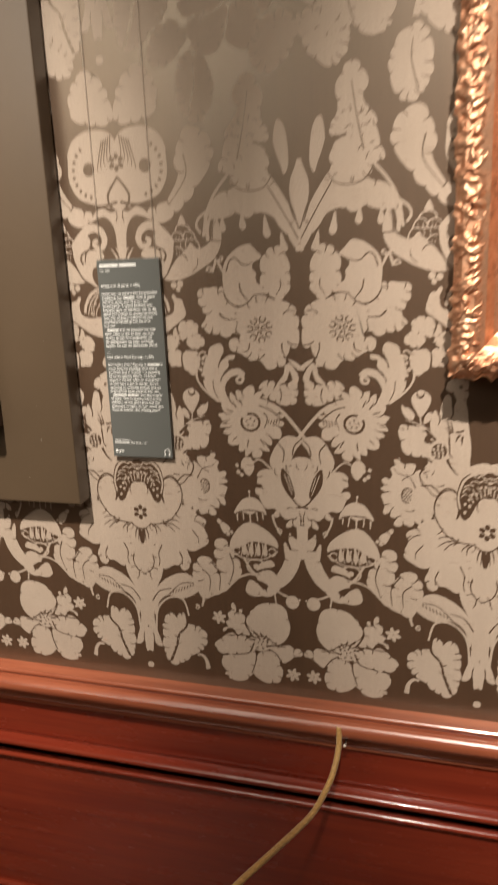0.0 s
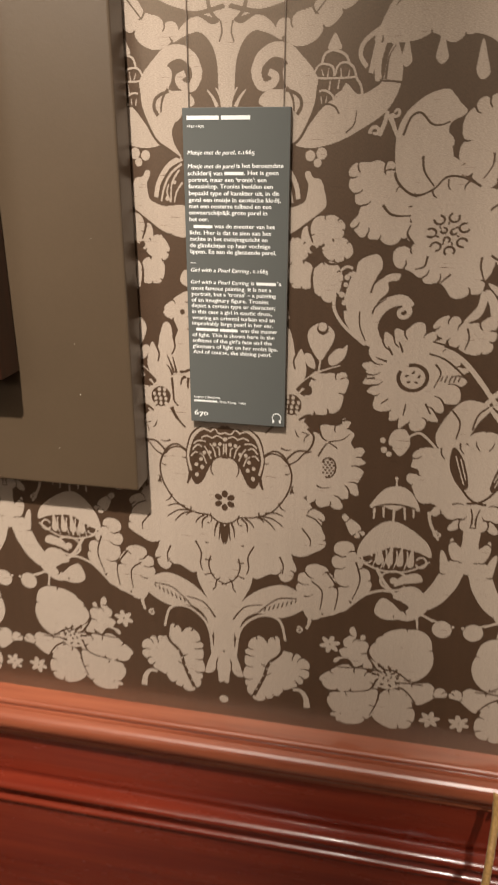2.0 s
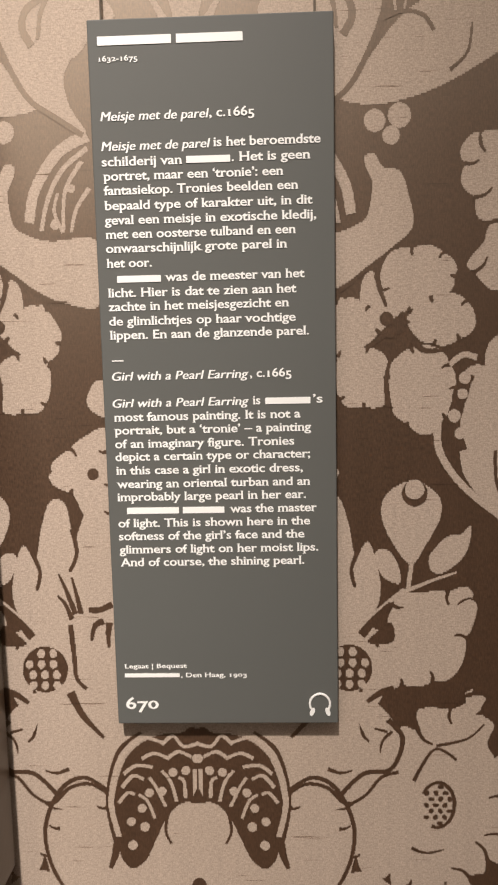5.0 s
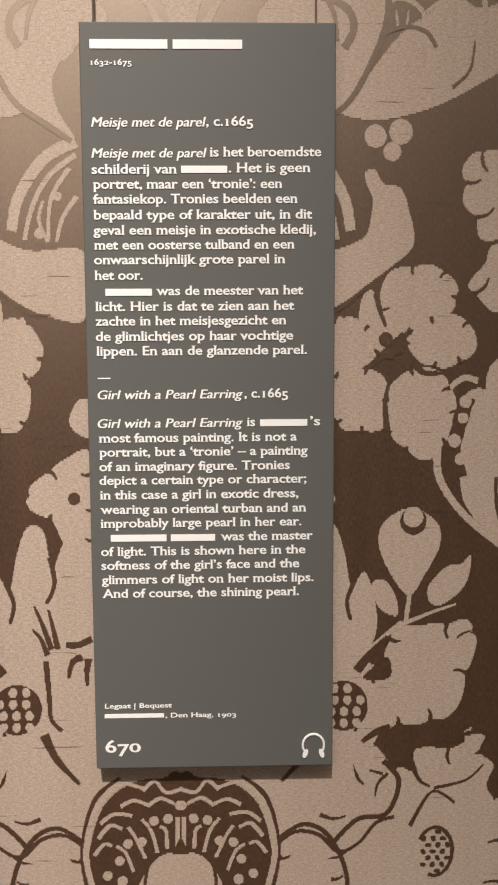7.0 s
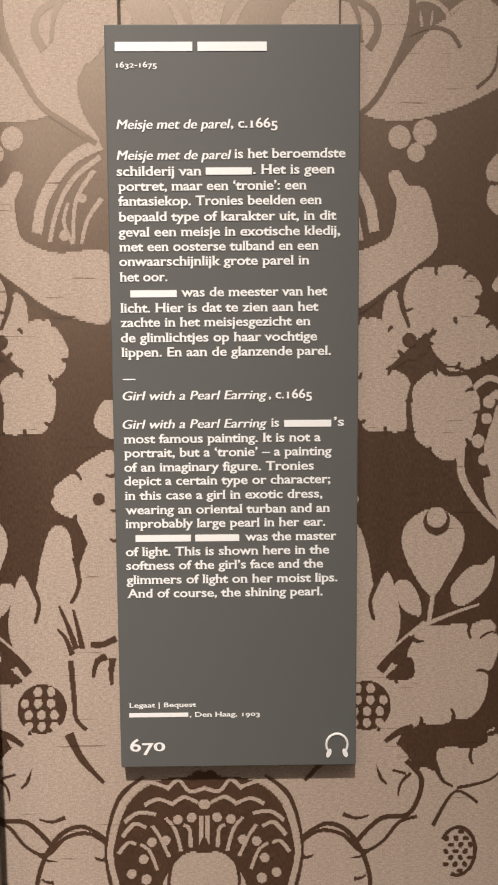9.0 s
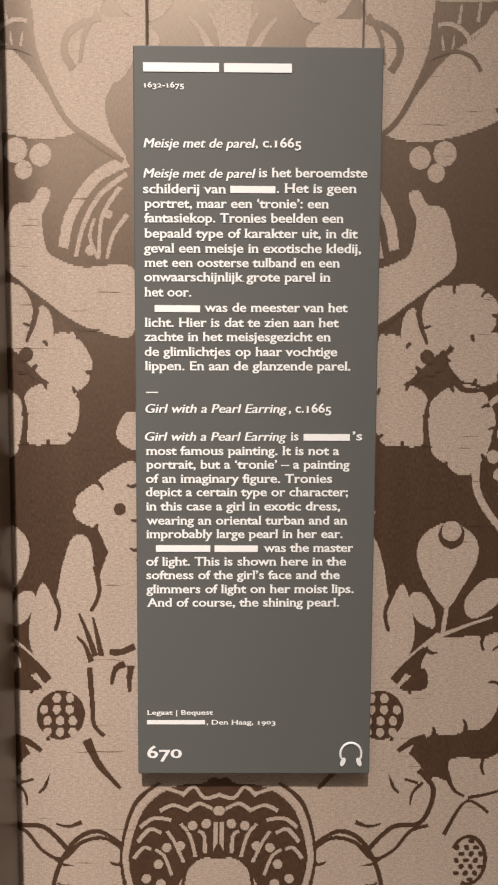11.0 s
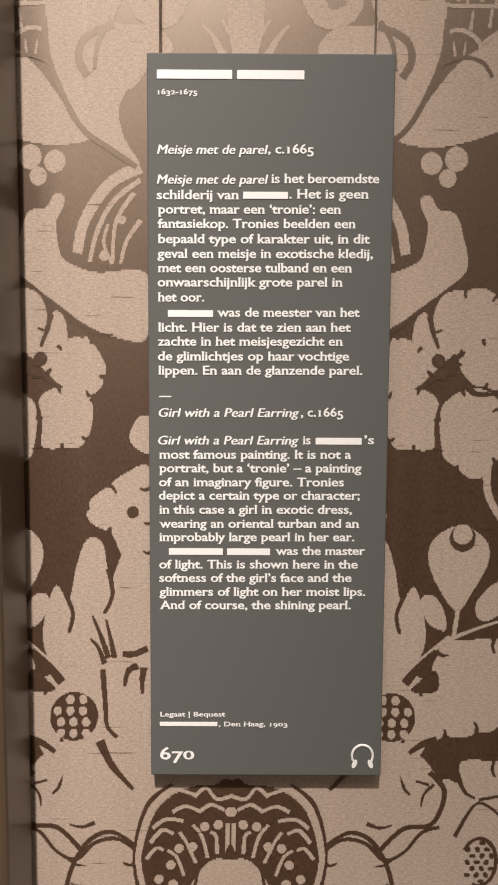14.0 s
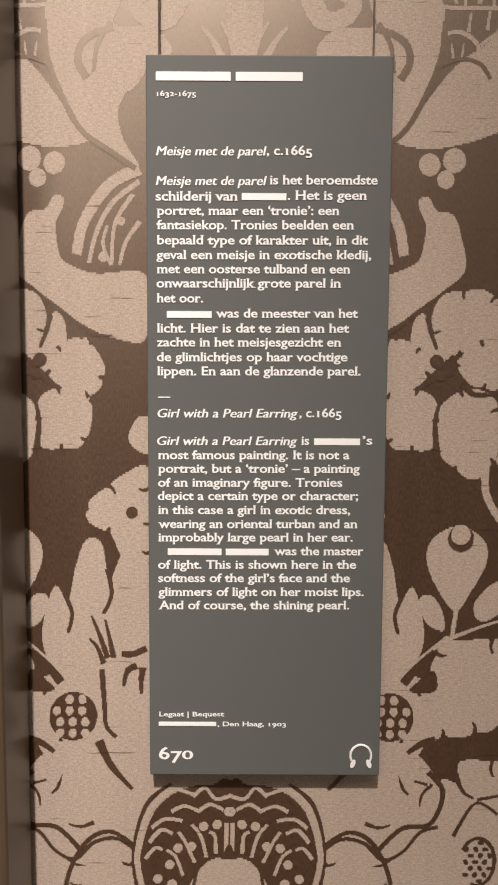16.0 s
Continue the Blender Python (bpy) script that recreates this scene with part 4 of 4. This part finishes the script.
def line(text, s0, s1, t, italic=False, size=6.1, bold=0.012):
    """One run of print from s0 to s1 mm across, its baseline t mm below the board's top edge."""
    cu = bpy.data.curves.new("print", "FONT")
    cu.body, cu.size, cu.offset, cu.resolution_u = text, 1.0, 0.0 if italic else bold, 3
    tmp = new("print", cu)
    bpy.context.view_layer.update()
    me = bpy.data.meshes.new_from_object(tmp.evaluated_get(dg()))
    bpy.data.objects.remove(tmp)
    bpy.data.curves.remove(cu)
    if any(c.isdigit() for c in text):
        old_style(me, text)
    verts = [(v.co.x, v.co.y, 0.0) for v in me.vertices]
    faces = [list(f.vertices) for f in me.polygons]
    for slab in [] if italic else serifs(me):
        faces.append(list(range(len(verts), len(verts) + 4)))
        verts += [(x, y, 0.00003) for x, y in slab]
    lean = 0.2 if italic else 0.0
    xs = [x + lean * y for x, y, _ in verts]
    lo, hi = min(xs), max(xs)
    kx = LW / 113.7
    placed = []
    for x, (_, y, lift) in zip(xs, verts):
        px = (s0 + (x - lo) / (hi - lo) * (s1 - s0)) * kx
        placed.append(Vector((px, -0.00025 - lift, LH - drop_of(t) + (px - 0.05) * 0.004 + y * size / 1000)))
    # a second, shifted strike makes the print semi-bold
    n, strike = len(placed), size * (0.05 if italic else 0.022) / 1000
    bold_me = bpy.data.meshes.new("print_line")
    bold_me.from_pydata(placed + [v + Vector((strike, -0.00006, 0)) for v in placed], [], faces + [[i + n for i in f] for f in faces])
    bold_me.materials.append(ink)
    return part("print_line", bold_me, ink, board)


def bar(s0, s1, t, height):
    kx, z = LW / 113.7, LH - drop_of(t)
    return part("print_bar", box(s0 * kx, s1 * kx, -0.0003, 0.0002, z, z + height / 1000), ink, board)


bar(4.7, 39.0, 11.8, 4.0)
bar(41.3, 72.0, 11.8, 4.0)
line("1632-1675", 4.9, 23.1, 18.7, size=3.6)
line("Meisje met de parel", 4.6, 55.4, 45.5, True)
line(", c.1665", 55.7, 76.6, 45.2)
line("Meisje met de parel", 4.4, 55.6, 59.0, True)
line("is het beroemdste", 57.1, 107.1, 58.6)
line("schilderij van", 4.3, 42.4, 65.9)
bar(44.3, 65.0, 65.7, 3.2)
line(". Het is geen", 65.6, 102.4, 65.5)
line("portret, maar een ‘tronie’: een", 4.6, 89.7, 72.4)
line("fantasiekop. Tronies beelden een", 4.6, 96.6, 78.9)
line("bepaald type of karakter uit, in dit", 4.6, 103.1, 85.8)
line("geval een meisje in exotische kledij,", 4.5, 104.8, 92.5)
line("met een oosterse tulband en een", 4.6, 95.2, 99.0)
line("onwaarschijnlijk grote parel in", 4.5, 91.0, 105.5)
line("het oor.", 4.5, 26.2, 112.4)
bar(9.3, 30.4, 119.7, 3.2)
line("was de meester van het", 32.2, 99.0, 119.4)
line("licht. Hier is dat te zien aan het", 4.5, 95.0, 126.3)
line("zachte in het meisjesgezicht en", 4.5, 91.5, 132.8)
line("de glimlichtjes op haar vochtige", 4.5, 94.5, 139.7)
line("lippen. En aan de glanzende parel.", 4.5, 100.8, 146.3)
bar(5.0, 10.8, 157.1, 0.55)
line("Girl with a Pearl Earring", 4.7, 71.1, 166.2, True)
line(", c.1665", 72.1, 92.1, 166.0)
line("Girl with a Pearl Earring", 4.4, 71.0, 179.3, True)
line("is", 73.1, 76.8, 179.1)
bar(79.3, 101.2, 179.1, 3.2)
line("’s", 102.4, 107.0, 179.0)
line("most famous painting. It is not a", 4.7, 96.2, 186.0)
line("portrait, but a ‘tronie’ – a painting", 4.6, 101.5, 192.5)
line("of an imaginary figure. Tronies", 4.7, 93.0, 199.2)
line("depict a certain type or character;", 4.6, 100.7, 205.6)
line("in this case a girl in exotic dress,", 4.6, 97.0, 212.4)
line("wearing an oriental turban and an", 4.6, 100.7, 219.2)
line("improbably large pearl in her ear.", 4.6, 98.4, 225.7)
bar(9.3, 35.3, 232.5, 3.2)
bar(37.3, 58.0, 232.5, 3.2)
line("was the master", 60.5, 103.7, 232.4)
line("of light. This is shown here in the", 4.6, 100.3, 239.0)
line("softness of the girl’s face and the", 4.6, 97.4, 245.6)
line("glimmers of light on her moist lips.", 4.6, 104.2, 252.4)
line("And of course, the shining pearl.", 4.6, 97.2, 259.0)
line("Legaat | Bequest", 4.5, 36.6, 312.7, size=3.4)
bar(4.5, 32.8, 317.7, 2.0)
line(", Den Haag, 1903", 33.5, 67.2, 317.7, size=3.4)
line("670", 4.5, 21.3, 334.5, size=9.0)


# the headphone sign: an open ring with two ear pads
kx, kz = LW / 113.7, LH / 343
hx, hz = 104.4 * kx, LH - 332.5 * kz
ring = [(hx + 0.0052 * math.cos(radians(a)), -0.0002, hz + 0.0056 * math.sin(radians(a))) for a in range(-32, 213, 7)]
part("headphone_sign", tube(ring, 0.0006, 6), ink, board)
for s in (-1, 1):
    bm = bmesh.new()
    bmesh.ops.create_circle(bm, cap_ends=True, segments=16, radius=1)
    for v in bm.verts:
        v.co = Vector((hx + s * 0.0040 + v.co.x * 0.00125 + s * v.co.y * -0.0006, -0.0007, hz - 0.0040 + v.co.y * 0.0023))
    part("ear_pad", bm, ink, board)

for x in (0.0055, LW - 0.0085):
    wire = part("hanging_wire", tube([(LX + x, -0.003, LZ + LH - 0.02), (LX + x + 0.0004, -0.0029, 2.3), (LX + x, -0.003, 3.7)], 0.00048, 8), steel, smooth=True)
    tagged(wire, "thin steel hanging wire above the text panel", "wire", "label wires")

# ---- olive display board with a dark-framed picture ----
board_x1, board_z0, board_d = -0.064, 1.2425, 0.040
display = part("display_board", box(-1.05, board_x1, -board_d, -0.001, board_z0, 2.55, 0.0025, 2), olive_paint)
tagged(display, "large olive-painted display board fixed on the wall", "display board")

chip_rng = random.Random(4)
for k in range(4):
    bm = bmesh.new()
    bmesh.ops.create_circle(bm, cap_ends=True, segments=7, radius=1)
    x, z, r = chip_rng.uniform(-0.19, -0.08), chip_rng.uniform(1.255, 1.62), chip_rng.uniform(0.0004, 0.0009)
    for v in bm.verts:
        v.co = Vector((x + v.co.x * r * chip_rng.uniform(0.6, 1.6), -board_d - 0.0003, z + v.co.y * r * chip_rng.uniform(0.5, 1.2)))
    part("paint_chip", bm, ceiling_paint, display)


def framed_picture(name, x0, x1, z0, z1, y, section, wood_mat, label_text, canvas_mat):
    root = new(name)
    root.location = (x0, y, z0)
    tagged(root, label_text, "picture frame")
    w, h = x1 - x0, z1 - z0
    rails = (((0, 0), (1, 0)), ((w, 0), (0, 1)), ((w, h), (-1, 0)), ((0, h), (0, -1)))
    lengths = (w, h, w, h)
    for (o, d), length in zip(rails, lengths):
        bm = bmesh.new()
        nrm = (-d[1], d[0])
        rings = []
        for end in (0, 1):
            ring = []
            for inset, depth in section:
                along = inset if not end else length - inset
                ring.append(bm.verts.new((o[0] + d[0] * along + nrm[0] * inset, -depth, o[1] + d[1] * along + nrm[1] * inset)))
            rings.append(ring)
        n = len(section)
        for i in range(n):
            bm.faces.new((rings[0][i], rings[0][(i + 1) % n], rings[1][(i + 1) % n], rings[1][i]))
        bm.faces.new(rings[0][::-1])
        bm.faces.new(rings[1])
        bmesh.ops.recalc_face_normals(bm, faces=bm.faces[:])
        part("frame_rail", bm, wood_mat, root)
    inset = max(s[0] for s in section)
    part("canvas", box(inset - 0.004, w - inset + 0.004, -0.02, -0.012, inset - 0.004, h - inset + 0.004), canvas_mat, root)
    return root


dark_canvas = painted("dark_varnished_canvas", (0.03, 0.022, 0.016), 0.35)
dark_section = [(0, 0.002), (0, 0.042), (0.004, 0.049), (0.012, 0.052), (0.020, 0.045), (0.030, 0.041), (0.050, 0.034), (0.058, 0.035), (0.064, 0.027), (0.066, 0.012), (0.066, 0.002)]
framed_picture("picture_frame", -0.85, -0.206, 1.391, 2.09, -board_d, dark_section, frame_wood, "dark reddish wooden picture frame on the olive board", dark_canvas)

# ---- gilded frame ----
GX, GZ, GD = 0.590, 1.490, 0.09
gold_section = [(0, 0.002), (0, 0.050), (0.004, 0.070), (0.012, 0.082), (0.030, 0.084), (0.046, 0.076), (0.058, 0.058), (0.068, 0.052), (0.105, 0.048), (0.112, 0.056), (0.120, 0.054), (0.126, 0.040), (0.130, 0.020), (0.130, 0.002)]
gold = framed_picture("gilded_frame", GX, GX + 1.0, GZ, GZ + 1.15, -0.004, gold_section, gilt, "ornate carved gilded picture frame with copper tone", dark_canvas)


def carved_band(x_in, x_out, base, height, seed, length, root, o, d):
    """A strip of dense carved leafwork along one rail: ridged curls with an uneven edge."""
    bm = bmesh.new()
    nrm = (-d[1], d[0])
    step = 0.0026
    rows, cols = int(length / step), int((x_out - x_in) / step)
    grid = []
    for i in range(rows + 1):
        line_v = []
        for k in range(cols + 1):
            f = k / cols
            inset = x_in + (x_out - x_in) * f
            along = inset + (length - 2 * inset) * i / rows
            p = Vector((along * 95, inset * 105, seed * 7.3))
            warp = noise.noise_vector(p * 0.55) * 1.3
            ridge = 1 - abs(noise.noise(p * 0.9 + warp)) * 2.6
            leaf = 0.5 + 0.5 * math.sin(along * 260 - inset * 330 + 7.0 * noise.noise(p * 0.35))
            lift = height * max(0.0, 0.72 * ridge + 0.28 * leaf) * (0.35 + 0.65 * math.sin(math.pi * min(max(f, 0.04), 0.96)))
            lateral = (0.006 * noise.noise(p * 0.8 + Vector((9, 2, 1))) + 0.003 * leaf) * (1 - f) ** 3
            x = inset - lateral
            line_v.append(bm.verts.new((o[0] + d[0] * along + nrm[0] * x, -(base(f) + lift), o[1] + d[1] * along + nrm[1] * x)))
        grid.append(line_v)
    for i in range(rows):
        for k in range(cols):
            bm.faces.new((grid[i][k], grid[i][k + 1], grid[i + 1][k + 1], grid[i + 1][k]))
    bmesh.ops.recalc_face_normals(bm, faces=bm.faces[:])
    part("carved_band", bm, gilt, root, "carved leafwork band", smooth=True)


gw, gh = 1.0, 1.15
for i, (o, d, length) in enumerate((((0, 0), (1, 0), gw), ((gw, 0), (0, 1), gh), ((gw, gh), (-1, 0), gw), ((0, gh), (0, -1), gh))):
    carved_band(0.0, 0.050, lambda f: 0.068 + 0.016 * math.sin(math.pi * f) - 0.004 * f, 0.010, i, length, gold, o, d)
    carved_band(0.100, 0.128, lambda f: 0.050 + 0.004 * math.sin(math.pi * f), 0.006, i + 10, length, gold, o, d)

# ---- twisted barrier cord ----
cord_run = [(0.414, -0.046, 0.848), (0.415, -0.058, 0.817), (0.411, -0.078, 0.79), (0.405, -0.105, 0.776), (0.39, -0.16, 0.764), (0.372, -0.21, 0.768), (0.353, -0.255, 0.773), (0.337, -0.295, 0.779), (0.317, -0.33, 0.777), (0.298, -0.365, 0.775), (0.255, -0.44, 0.772), (0.20, -0.53, 0.772), (0.14, -0.62, 0.78)]
cord_points = []
for i in range(len(cord_run) - 1):
    a, b, c, d = (Vector(cord_run[min(max(i + k, 0), len(cord_run) - 1)]) for k in (-1, 0, 1, 2))
    for k in range(14):
        t = k / 14
        cord_points.append(0.5 * (2 * b + t * (c - a) + t * t * (2 * a - 5 * b + 4 * c - d) + t ** 3 * (3 * b - a - 3 * c + d)))
cord = new("barrier_cord")
cord.location = (0, 0, 0)
tagged(cord, "twisted gold silk cord hanging below the dado rail", "cord")
for k in range(3):
    pts = []
    for i, p in enumerate(cord_points):
        a = i * 0.55 + k * math.tau / 3
        pts.append(p + Vector((0.0012 * math.cos(a), 0, 0.0012 * math.sin(a))))
    part("cord_strand", tube(pts, 0.0044, 8), cord_silk, cord, smooth=True)
hook = part("cord_hook", tube([(0.424, -0.02, RAIL - 0.058), (0.424, -0.04, RAIL - 0.060), (0.424, -0.048, RAIL - 0.056)], 0.003, 8), steel, cord, smooth=True)
